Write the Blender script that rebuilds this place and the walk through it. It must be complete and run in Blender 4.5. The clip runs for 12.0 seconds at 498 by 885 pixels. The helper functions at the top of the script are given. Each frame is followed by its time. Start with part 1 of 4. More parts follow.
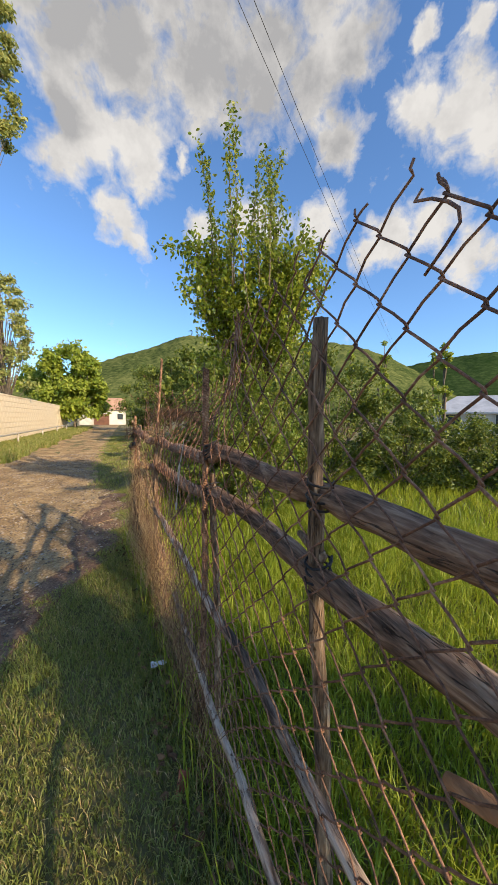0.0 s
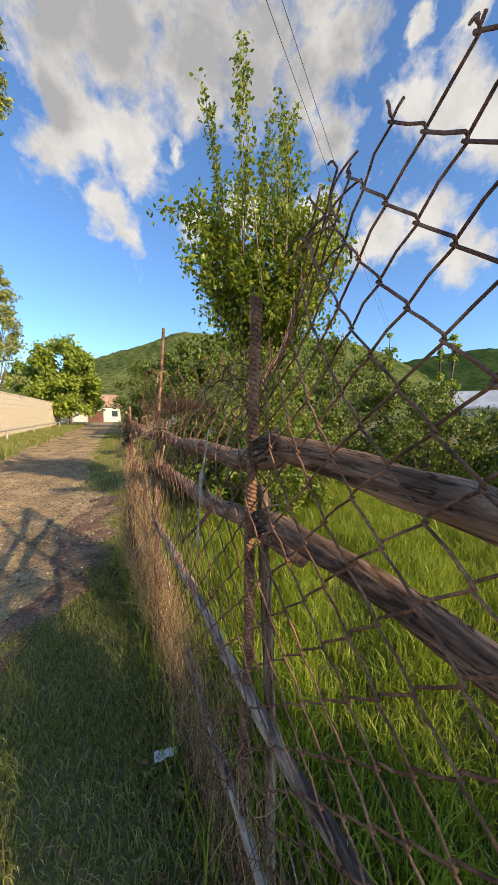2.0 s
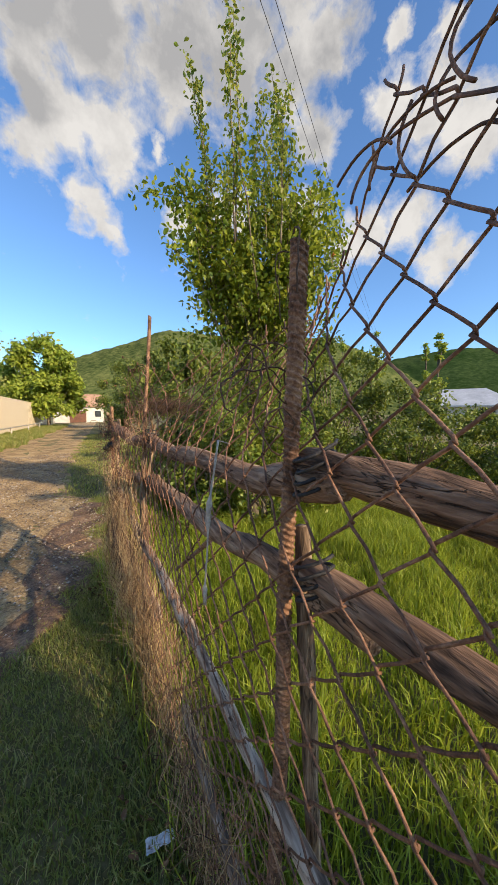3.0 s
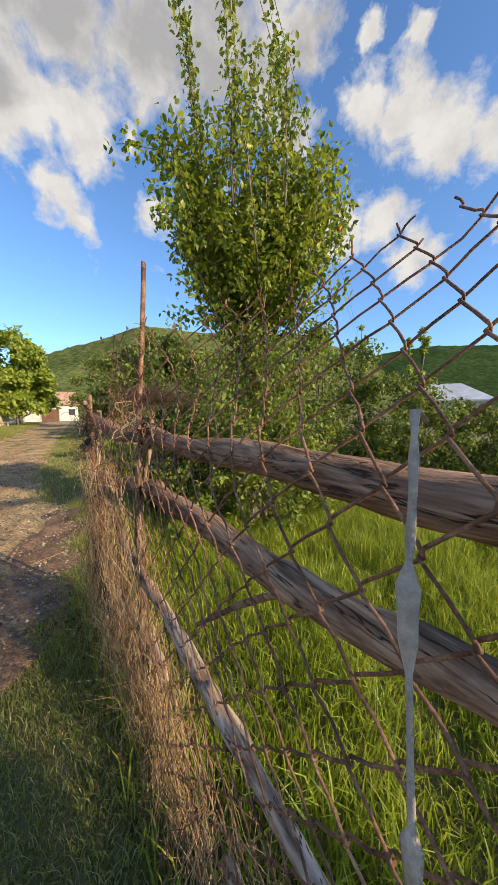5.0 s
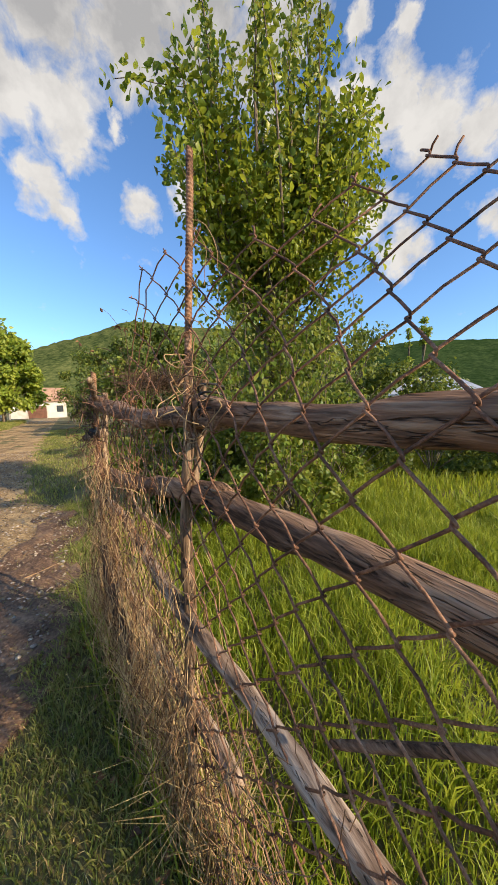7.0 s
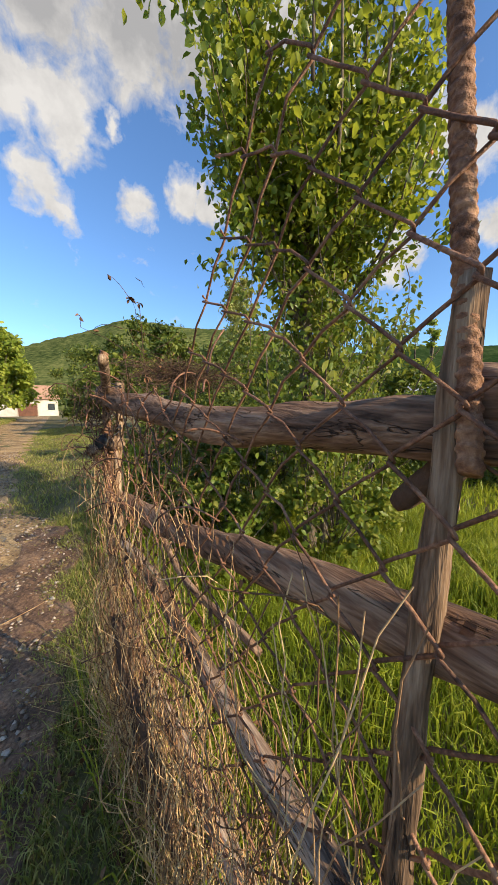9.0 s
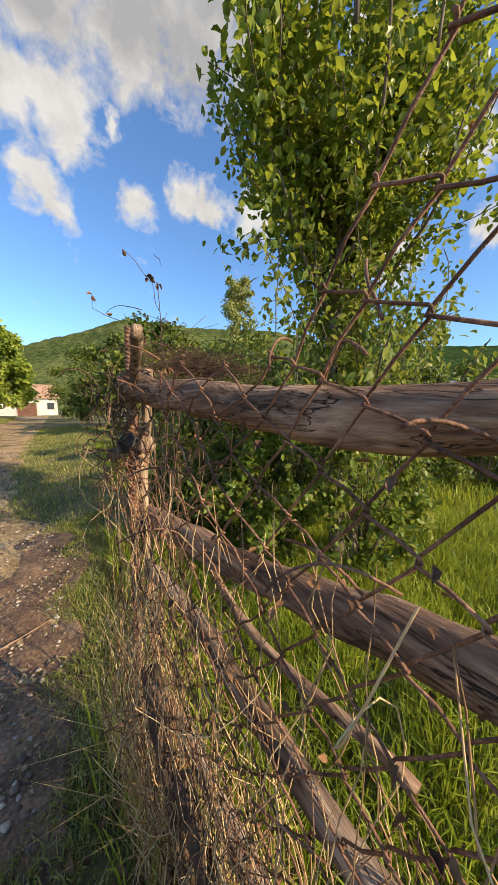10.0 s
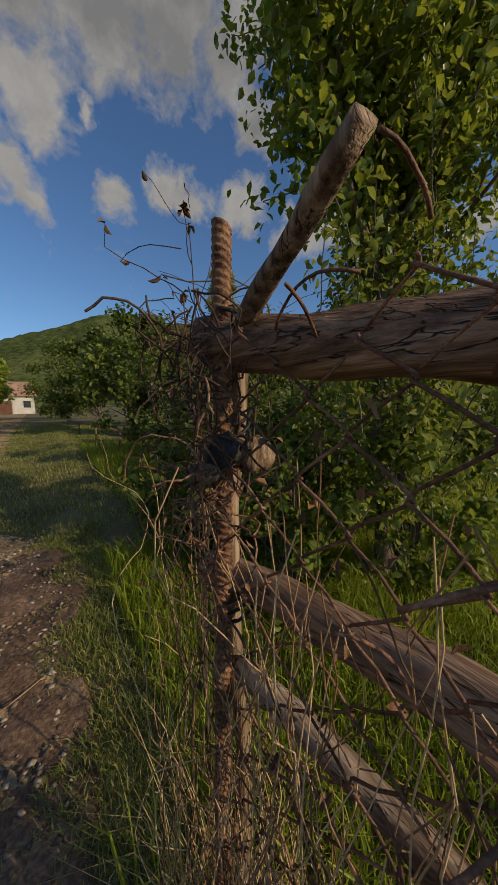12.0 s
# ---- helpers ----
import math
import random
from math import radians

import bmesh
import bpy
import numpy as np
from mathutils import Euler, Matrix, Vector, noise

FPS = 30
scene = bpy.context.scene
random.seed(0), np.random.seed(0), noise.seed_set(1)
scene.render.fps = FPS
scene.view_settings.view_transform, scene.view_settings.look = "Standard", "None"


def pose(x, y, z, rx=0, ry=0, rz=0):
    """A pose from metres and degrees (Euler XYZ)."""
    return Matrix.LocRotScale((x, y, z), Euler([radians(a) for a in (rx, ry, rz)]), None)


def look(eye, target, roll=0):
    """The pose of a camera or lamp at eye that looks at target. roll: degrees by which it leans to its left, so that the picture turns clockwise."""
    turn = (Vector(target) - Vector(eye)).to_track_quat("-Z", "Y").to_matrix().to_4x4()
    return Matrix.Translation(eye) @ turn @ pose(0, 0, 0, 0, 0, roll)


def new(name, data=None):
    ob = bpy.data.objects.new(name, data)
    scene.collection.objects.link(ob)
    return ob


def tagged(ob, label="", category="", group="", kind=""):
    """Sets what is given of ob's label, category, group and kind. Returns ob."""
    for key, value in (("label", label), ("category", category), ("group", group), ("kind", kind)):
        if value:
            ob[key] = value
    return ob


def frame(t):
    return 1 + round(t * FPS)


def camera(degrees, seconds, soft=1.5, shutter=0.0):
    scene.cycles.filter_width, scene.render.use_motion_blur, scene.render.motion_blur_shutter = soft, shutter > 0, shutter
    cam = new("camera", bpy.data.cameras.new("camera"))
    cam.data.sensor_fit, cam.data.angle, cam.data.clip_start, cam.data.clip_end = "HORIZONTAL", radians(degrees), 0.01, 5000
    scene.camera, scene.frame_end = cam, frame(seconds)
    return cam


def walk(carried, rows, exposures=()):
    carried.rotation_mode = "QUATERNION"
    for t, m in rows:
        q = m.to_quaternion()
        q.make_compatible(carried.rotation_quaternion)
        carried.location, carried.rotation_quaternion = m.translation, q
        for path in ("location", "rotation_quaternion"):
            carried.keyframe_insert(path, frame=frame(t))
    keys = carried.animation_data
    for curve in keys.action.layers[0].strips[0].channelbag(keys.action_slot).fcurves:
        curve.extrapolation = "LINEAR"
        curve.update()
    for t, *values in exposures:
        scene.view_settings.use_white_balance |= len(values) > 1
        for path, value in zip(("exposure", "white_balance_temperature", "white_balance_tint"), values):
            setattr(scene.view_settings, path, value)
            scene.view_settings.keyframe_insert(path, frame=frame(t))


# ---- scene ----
cam = camera(77.9, 12.0, soft=1.2)
PATH = [
    (0.0, (0.087, -0.258, 1.500), (0.687, 1.327, 1.363), 0.3),
    (0.5, (0.093, -0.105, 1.465), (0.692, 1.480, 1.326), 0.2),
    (1.0, (0.091, 0.040, 1.463), (0.689, 1.625, 1.320), 0.0),
    (1.5, (0.080, 0.185, 1.460), (0.686, 1.767, 1.312), 0.1),
    (2.0, (0.096, 0.340, 1.440), (0.717, 1.915, 1.286), 0.1),
    (2.5, (0.111, 0.484, 1.439), (0.765, 2.045, 1.283), 0.0),
    (3.0, (0.111, 0.598, 1.451), (0.801, 2.145, 1.292), -0.3),
    (3.5, (0.093, 0.724, 1.444), (0.819, 2.252, 1.282), -0.6),
    (5.5, (0.090, 1.187, 1.385), (0.887, 2.677, 1.203), -0.9),
    (6.0, (0.089, 1.323, 1.376), (0.896, 2.808, 1.183), -1.0),
    (6.5, (0.064, 1.444, 1.351), (0.881, 2.921, 1.150), -1.1),
    (7.0, (0.019, 1.544, 1.326), (0.845, 3.015, 1.124), -1.3),
    (9.0, (-0.005, 2.158, 1.322), (0.854, 3.612, 1.128), -0.3),
    (9.5, (-0.014, 2.290, 1.312), (0.845, 3.744, 1.118), -0.2),
    (10.0, (-0.043, 2.439, 1.302), (0.819, 3.891, 1.107), -0.2),
    (10.5, (-0.070, 2.575, 1.292), (0.796, 4.025, 1.091), -0.1),
    (11.0, (-0.071, 2.700, 1.287), (0.811, 4.139, 1.076), -0.1),
    (11.5, (-0.076, 2.827, 1.286), (0.828, 4.250, 1.068), -0.4),
    (12.0, (-0.103, 2.949, 1.272), (0.831, 4.353, 1.057), -0.7),
]
EXPOSURES = [(0.0, 0.65), (11.1, 0.65), (11.5, 0.3), (11.8, -0.2), (12.0, -0.65)]
walk(cam, [(t, look(eye, target, roll)) for t, eye, target, roll in PATH], EXPOSURES)

# ---- world, sun and exposure ----
SUN_TO = Vector((0.50, -0.84, 0.46)).normalized()
SUN_ELEV = math.asin(SUN_TO.z)
SUN_AZ = math.atan2(SUN_TO.x, SUN_TO.y)

sun_data = bpy.data.lights.new("sun", "SUN")
sun_data.energy, sun_data.angle, sun_data.color = 5.0, radians(0.6), (1.0, 0.78, 0.50)
sun = new("sun", sun_data)
sun.matrix_world = look((0, 0, 30), tuple(Vector((0, 0, 30)) - SUN_TO))


class Nodes:
    """Short hand for building a node tree."""

    def __init__(self, tree):
        self.tree = tree
        tree.nodes.clear()

    def add(self, kind, inputs=None, operation="", clamp=False, blend=""):
        node = self.tree.nodes.new(kind)
        if operation:
            node.operation = operation
        if clamp:
            node.use_clamp = True
        if blend:
            node.data_type, node.blend_type = "RGBA", blend
        for key, value in (inputs or {}).items():
            sock = node.inputs[key]
            if isinstance(value, bpy.types.NodeSocket):
                self.tree.links.new(value, sock)
            else:
                sock.default_value = value
        return node

    def math(self, op, a, b=0.0, clamp=False):
        return self.add("ShaderNodeMath", {0: a, 1: b}, operation=op, clamp=clamp).outputs[0]

    def mix(self, fac, a, b, blend="MIX"):
        node = self.add("ShaderNodeMix", {"Factor": fac}, blend=blend)
        for sock, value in ((node.inputs[6], a), (node.inputs[7], b)):
            if isinstance(value, bpy.types.NodeSocket):
                self.tree.links.new(value, sock)
            else:
                sock.default_value = value
        return node.outputs[2]

    def ramp(self, fac, stops):
        node = self.add("ShaderNodeValToRGB", {"Fac": fac})
        els = node.color_ramp.elements
        while len(els) < len(stops):
            els.new(0.5)
        for el, (pos, col) in zip(els, stops):
            el.position, el.color = pos, (*col, 1) if len(col) == 3 else col
        return node.outputs[0]

    def noise(self, vec, scale, detail=4.0, rough=0.55, distort=0.0):
        return self.add("ShaderNodeTexNoise", {"Vector": vec, "Scale": scale, "Detail": detail, "Roughness": rough, "Distortion": distort}).outputs[0]


# clouds: direction east, north, up, and reach
BANK = [
    (-0.09, 0.70, 0.70, 0.10), (0.01, 0.70, 0.71, 0.10), (0.14, 0.68, 0.72, 0.11), (0.26, 0.64, 0.72, 0.11),
    (0.38, 0.61, 0.70, 0.08), (0.42, 0.55, 0.72, 0.06), (0.45, 0.63, 0.63, 0.055), (-0.11, 0.76, 0.64, 0.06),
    (0.08, 0.58, 0.81, 0.19), (0.34, 0.49, 0.80, 0.11), (-0.15, 0.65, 0.74, 0.10), (-0.8, 0.1, 0.6, 0.25), (-0.4, -0.7, 0.6, 0.2),
]
PUFFS = [
    (-0.07, 0.80, 0.60, 0.08), (0.03, 0.79, 0.61, 0.08), (-0.13, 0.81, 0.57, 0.05), (-0.02, 0.87, 0.49, 0.06),
    (0.00, 0.89, 0.46, 0.04), (0.57, 0.52, 0.64, 0.05), (0.63, 0.47, 0.62, 0.07), (0.69, 0.44, 0.58, 0.08),
    (0.59, 0.42, 0.69, 0.025), (0.53, 0.48, 0.70, 0.022), (0.47, 0.72, 0.50, 0.06), (0.62, 0.64, 0.45, 0.06),
    (0.68, 0.57, 0.46, 0.06), (0.76, 0.53, 0.38, 0.06), (0.58, 0.69, 0.43, 0.05), (0.30, 0.80, 0.52, 0.045),
    (0.35, 0.78, 0.51, 0.045), (0.18, 0.85, 0.49, 0.045), (0.13, 0.78, 0.61, 0.025), (0.76, 0.36, 0.54, 0.06), (0.85, 0.35, 0.40, 0.05),
]

world = bpy.data.worlds.new("evening_sky")
scene.world = world
world.use_nodes = True
wn = Nodes(world.node_tree)
sky_node = wn.add("ShaderNodeTexSky")
sky_node.sky_type, sky_node.sun_disc = "NISHITA", False
sky_node.sun_elevation, sky_node.sun_rotation = SUN_ELEV, SUN_AZ
sky_node.air_density, sky_node.dust_density, sky_node.ozone_density = 1.0, 0.6, 3.0
sky = sky_node.outputs[0]
ray = wn.add("ShaderNodeTexCoord").outputs["Generated"]


def ruffled(scale, amount):
    """The way of the ray, ruffled so that the banks' edges billow."""
    swirl = wn.add("ShaderNodeTexNoise", {"Vector": ray, "Scale": scale, "Detail": 6.0, "Roughness": 0.62}).outputs["Color"]
    swirl = wn.add("ShaderNodeVectorMath", {0: swirl, 1: (-0.5, -0.5, -0.5)}, operation="ADD").outputs[0]
    swirl = wn.add("ShaderNodeVectorMath", {0: swirl, "Scale": amount}, operation="SCALE").outputs[0]
    return wn.add("ShaderNodeVectorMath", {0: ray, 1: swirl}, operation="ADD").outputs[0]


def cloud_cover(where, clouds):
    total = None
    for cx, cy, cz, reach in clouds:
        mid = Vector((cx, cy, cz)).normalized()
        dist = wn.add("ShaderNodeVectorMath", {0: where, 1: mid}, operation="DISTANCE").outputs["Value"]
        blob = wn.add("ShaderNodeMapRange", {"Value": dist, "From Min": reach * 1.5, "From Max": reach * 0.2, "To Min": 0.0, "To Max": 1.0}).outputs[0]
        total = blob if total is None else wn.math("MAXIMUM", total, blob)
    return total


warped = ruffled(8.0, 0.13)
bank, puff_cover = cloud_cover(warped, BANK), cloud_cover(warped, PUFFS)
cover = wn.math("MAXIMUM", bank, puff_cover)
puffs = wn.noise(ray, 15.0, 9.0, 0.62, 0.3)
dens = wn.math("ADD", cover, wn.math("MULTIPLY", wn.math("SUBTRACT", puffs, 0.5), 1.7))
alpha = wn.ramp(dens, [(0.22, (0, 0, 0)), (0.46, (0.45, 0.45, 0.45)), (0.72, (1, 1, 1))])
# white billows at the rims, grey in the thick of the bank
lit = wn.noise(wn.add("ShaderNodeVectorMath", {0: ray, 1: (0.03, -0.02, 0.03)}, operation="ADD").outputs[0], 11.0, 7.0, 0.6)
thick = wn.math("ADD", wn.math("MULTIPLY", bank, 0.9), wn.math("MULTIPLY", wn.math("SUBTRACT", lit, 0.5), -1.9))
thick = wn.math("ADD", thick, wn.math("MULTIPLY", puff_cover, 0.18))
tone = wn.ramp(thick, [(0.0, (0.53, 0.51, 0.485)), (0.4, (0.43, 0.415, 0.40)), (0.85, (0.29, 0.285, 0.285))])
sky_lit = wn.mix(1.0, sky, (0.114, 0.140, 0.164, 1), "MULTIPLY")
colour = wn.mix(alpha, sky_lit, tone)
back = wn.add("ShaderNodeBackground", {"Color": colour, "Strength": 1.0})
wn.tree.links.new(back.outputs[0], wn.add("ShaderNodeOutputWorld").inputs[0])


# ---- materials ----
def surface(name, stops, scale=8.0, rough=0.85, bump=0.3, bump_scale=60.0, stretch=(1, 1, 1), metal=0.0, fine=0.25, island=0.0, spec=0.3, cracks=0.0):
    """A surface with coarse stains, fine grain and relief; stretch squeezes the pattern along an axis."""
    mat = bpy.data.materials.new(name)
    mat.use_nodes = True
    n = Nodes(mat.node_tree)
    vec = n.add("ShaderNodeTexCoord").outputs["Object"]
    vec = n.add("ShaderNodeMapping", {"Vector": vec, "Scale": stretch}).outputs[0]
    coarse = n.noise(vec, scale, 5.0, 0.6, 0.4)
    grain = n.noise(vec, bump_scale, 4.0, 0.65)
    fac = n.math("ADD", coarse, n.math("MULTIPLY", n.math("SUBTRACT", grain, 0.5), fine * 2))
    if island:
        rnd = n.add("ShaderNodeNewGeometry").outputs["Random Per Island"]
        fac = n.math("ADD", fac, n.math("MULTIPLY", n.math("SUBTRACT", rnd, 0.5), island))
    col = n.ramp(fac, stops)
    if cracks:
        line = n.noise(vec, cracks, 4.0, 0.62, 0.05)
        line = n.ramp(n.math("ABSOLUTE", n.math("SUBTRACT", line, 0.5)), [(0.0, (0.0, 0.0, 0.0)), (0.006, (1, 1, 1))])
        col = n.mix(line, (0.075, 0.046, 0.03, 1), col)
        grain = n.math("ADD", n.math("MULTIPLY", grain, 0.6), line)
    relief = n.add("ShaderNodeBump", {"Height": grain, "Strength": bump, "Distance": 0.01}).outputs[0]
    shader = n.add("ShaderNodeBsdfPrincipled", {"Base Color": col, "Roughness": rough, "Metallic": metal, "Normal": relief, "Specular IOR Level": spec})
    n.tree.links.new(shader.outputs[0], n.add("ShaderNodeOutputMaterial").inputs[0])
    return mat


def foliage(name, dark, mid, light, through_col=0.35, rough=0.5, scale=1.5):
    """Leaves or blades: each its own tone, drifting over the plant, with light coming through."""
    mat = bpy.data.materials.new(name)
    mat.use_nodes = True
    n = Nodes(mat.node_tree)
    vec = n.add("ShaderNodeTexCoord").outputs["Object"]
    rnd = n.add("ShaderNodeNewGeometry").outputs["Random Per Island"]
    fac = n.math("ADD", n.math("MULTIPLY", rnd, 0.6), n.math("MULTIPLY", n.noise(vec, scale, 3.0), 0.45))
    col = n.ramp(fac, [(0.15, dark), (0.5, mid), (0.85, light)])
    shader = n.add("ShaderNodeBsdfPrincipled", {"Base Color": col, "Roughness": rough, "Specular IOR Level": 0.35})
    thin = n.add("ShaderNodeBsdfTranslucent", {"Color": n.mix(0.5, col, (light[0] * 1.4, light[1] * 1.4, light[2], 1))})
    both = n.add("ShaderNodeMixShader", {0: through_col, 1: shader.outputs[0], 2: thin.outputs[0]})
    n.tree.links.new(both.outputs[0], n.add("ShaderNodeOutputMaterial").inputs[0])
    return mat


WOOD = surface("weathered_wood", [(0.26, (0.045, 0.026, 0.016)), (0.5, (0.20, 0.118, 0.075)), (0.78, (0.44, 0.30, 0.20))], 16, 0.88, 1.0, 95, (1, 0.07, 1), fine=0.55, cracks=22)
WOOD_UP = surface("weathered_stake", [(0.28, (0.035, 0.022, 0.014)), (0.5, (0.18, 0.115, 0.07)), (0.76, (0.42, 0.31, 0.21))], 16, 0.88, 1.0, 95, (1, 1, 0.08), fine=0.55, cracks=22)
PALE = surface("pale_pole_wood", [(0.28, (0.055, 0.036, 0.026)), (0.48, (0.22, 0.15, 0.105)), (0.72, (0.50, 0.39, 0.30))], 13, 0.85, 1.0, 60, (1, 0.10, 1), fine=0.6, cracks=36)
SPLIT = surface("split_wood", [(0.3, (0.2, 0.09, 0.04)), (0.7, (0.5, 0.27, 0.13))], 14, 0.8, 0.6, 70, (1, 0.15, 1))
RUST = surface("rusty_steel", [(0.3, (0.07, 0.034, 0.02)), (0.52, (0.23, 0.12, 0.07)), (0.8, (0.44, 0.27, 0.16))], 22, 0.75, 0.5, 160, metal=0.1, fine=0.4)
WIRE = surface("rusty_wire", [(0.3, (0.05, 0.026, 0.018)), (0.55, (0.2, 0.10, 0.06)), (0.8, (0.46, 0.26, 0.16))], 16, 0.65, 0.4, 200, metal=0.1, fine=0.3, island=0.25)
TIE = surface("dark_binding", [(0.3, (0.012, 0.012, 0.014)), (0.7, (0.05, 0.045, 0.042))], 30, 0.6, 0.5, 120)
DIRT = surface("gravelly_earth", [(0.22, (0.13, 0.082, 0.04)), (0.5, (0.31, 0.212, 0.105)), (0.8, (0.54, 0.40, 0.21))], 1.6, 0.95, 1.0, 38, fine=0.6)
# darker version of the road earth, with the shade put into its colour
SHADED_DIRT = surface("shaded_rut_earth", [(0.22, (0.06, 0.036, 0.023)), (0.5, (0.16, 0.097, 0.06)), (0.8, (0.32, 0.21, 0.13))], 3.5, 0.8, 1.0, 55, fine=0.6)
SOIL = surface("grassy_soil", [(0.25, (0.07, 0.065, 0.026)), (0.5, (0.14, 0.125, 0.05)), (0.8, (0.25, 0.20, 0.10))], 1.2, 0.95, 0.8, 30, fine=0.4)
STONE = surface("road_stone", [(0.2, (0.10, 0.075, 0.06)), (0.6, (0.26, 0.2, 0.15)), (0.95, (0.5, 0.44, 0.37))], 6, 0.9, 0.4, 80, island=0.8)
BARK = surface("tree_bark", [(0.3, (0.06, 0.045, 0.032)), (0.7, (0.24, 0.19, 0.14))], 9, 0.9, 0.8, 45, (1, 1, 0.3))
BARK_DARK = surface("dry_twig_bark", [(0.3, (0.035, 0.022, 0.016)), (0.7, (0.14, 0.085, 0.055))], 15, 0.9, 0.5, 80)
STRAW = surface("dry_stems", [(0.15, (0.10, 0.05, 0.026)), (0.45, (0.34, 0.20, 0.10)), (0.85, (0.64, 0.46, 0.24))], 5, 0.8, 0.2, 80, island=0.7)
STEM = surface("brown_dry_stems", [(0.15, (0.06, 0.032, 0.018)), (0.45, (0.20, 0.115, 0.06)), (0.85, (0.44, 0.30, 0.15))], 5, 0.85, 0.2, 80, island=0.7)
DRYLEAF = surface("withered_leaf", [(0.2, (0.07, 0.035, 0.02)), (0.8, (0.32, 0.17, 0.08))], 12, 0.8, 0.4, 80, island=0.6)
WALLM = surface("limestone_wall", [(0.25, (0.48, 0.38, 0.26)), (0.5, (0.68, 0.57, 0.41)), (0.8, (0.78, 0.68, 0.52))], 0.9, 0.9, 0.6, 14, fine=0.35, island=0.3)
PLASTER = surface("white_plaster", [(0.3, (0.40, 0.38, 0.34)), (0.7, (0.62, 0.59, 0.54))], 0.8, 0.9, 0.2, 15)
TILE = surface("clay_roof_tile", [(0.3, (0.26, 0.15, 0.10)), (0.7, (0.44, 0.28, 0.19))], 1.5, 0.85, 0.6, 10, (1, 1, 1))
ZINC = surface("grey_roof_sheet", [(0.3, (0.36, 0.38, 0.41)), (0.7, (0.55, 0.57, 0.6))], 1.2, 0.5, 0.2, 8, metal=0.3)
GATE = surface("brown_gate_paint", [(0.3, (0.09, 0.04, 0.028)), (0.7, (0.17, 0.08, 0.05))], 2, 0.6, 0.2, 20)
PIPE = surface("pale_pipe_paint", [(0.3, (0.3, 0.27, 0.23)), (0.7, (0.5, 0.46, 0.4))], 8, 0.6, 0.3, 60, metal=0.2)
CABLE = surface("black_cable", [(0.3, (0.02, 0.02, 0.022)), (0.7, (0.06, 0.06, 0.065))], 5, 0.6, 0.1, 40)
CLOTH = surface("frayed_pale_cloth", [(0.3, (0.24, 0.20, 0.16)), (0.7, (0.50, 0.45, 0.38))], 25, 0.9, 0.5, 160)
LITTER = surface("crumpled_foil", [(0.3, (0.45, 0.45, 0.47)), (0.7, (0.75, 0.75, 0.76))], 40, 0.35, 0.5, 90)
DARKGLASS = surface("dark_window", [(0.3, (0.02, 0.025, 0.03)), (0.7, (0.05, 0.06, 0.07))], 2, 0.15, 0.0, 5)
FRUIT = surface("ripening_fruit", [(0.3, (0.45, 0.08, 0.03)), (0.7, (0.6, 0.25, 0.06))], 20, 0.4, 0.1, 60)
HILL = surface("wooded_hillside", [(0.25, (0.035, 0.055, 0.018)), (0.5, (0.085, 0.105, 0.035)), (0.8, (0.16, 0.17, 0.06))], 0.02, 0.95, 1.0, 0.22, fine=0.75, spec=0.0)
HILL_DARK = surface("forested_ridge", [(0.25, (0.02, 0.042, 0.012)), (0.5, (0.035, 0.06, 0.02)), (0.8, (0.06, 0.09, 0.03))], 0.02, 0.95, 1.0, 0.2, fine=0.8, spec=0.0)

LEAF = foliage("apricot_leaf", (0.025, 0.055, 0.010), (0.10, 0.16, 0.02), (0.34, 0.37, 0.045), 0.48, 0.36)
LEAF_YOUNG = foliage("young_leaf", (0.06, 0.12, 0.015), (0.15, 0.22, 0.03), (0.30, 0.30, 0.06), 0.45, 0.45)
BUSHLEAF = foliage("bush_leaf", (0.022, 0.045, 0.012), (0.08, 0.12, 0.02), (0.22, 0.25, 0.04), 0.35, 0.5, 0.8)
WALNUT = foliage("broad_tree_leaf", (0.10, 0.15, 0.018), (0.22, 0.29, 0.035), (0.38, 0.42, 0.07), 0.4, 0.5, 0.6)
POPLAR = foliage("poplar_leaf", (0.14, 0.18, 0.05), (0.28, 0.31, 0.09), (0.44, 0.43, 0.16), 0.42, 0.5, 0.5)
MEADOW = foliage("meadow_blade", (0.07, 0.115, 0.01), (0.20, 0.275, 0.02), (0.40, 0.43, 0.06), 0.45, 0.5, 0.9)
VERGE = foliage("verge_blade", (0.08, 0.12, 0.022), (0.20, 0.25, 0.05), (0.40, 0.37, 0.14), 0.4, 0.6, 1.2)
HAY = foliage("dry_grass_blade", (0.2, 0.13, 0.06), (0.46, 0.34, 0.16), (0.68, 0.56, 0.30), 0.3, 0.7, 1.0)


# ---- building blocks ----
def mesh_from(name, verts, faces, material, smooth=True):
    me = bpy.data.meshes.new(name)
    me.from_pydata(verts, [], faces)
    me.materials.append(material)
    if smooth:
        me.polygons.foreach_set("use_smooth", [True] * len(me.polygons))
    me.update()
    return me


def part(name, me, parent=None, label=""):
    """Links a mesh as one object under a thing or a part."""
    ob = new(name, me)
    ob.parent = parent
    return tagged(ob, label)


def thing(name, label, category, group="", kind="", at=(0, 0, 0), me=None):
    ob = new(name, me)
    ob.location = at
    return tagged(ob, label, category, group, kind)


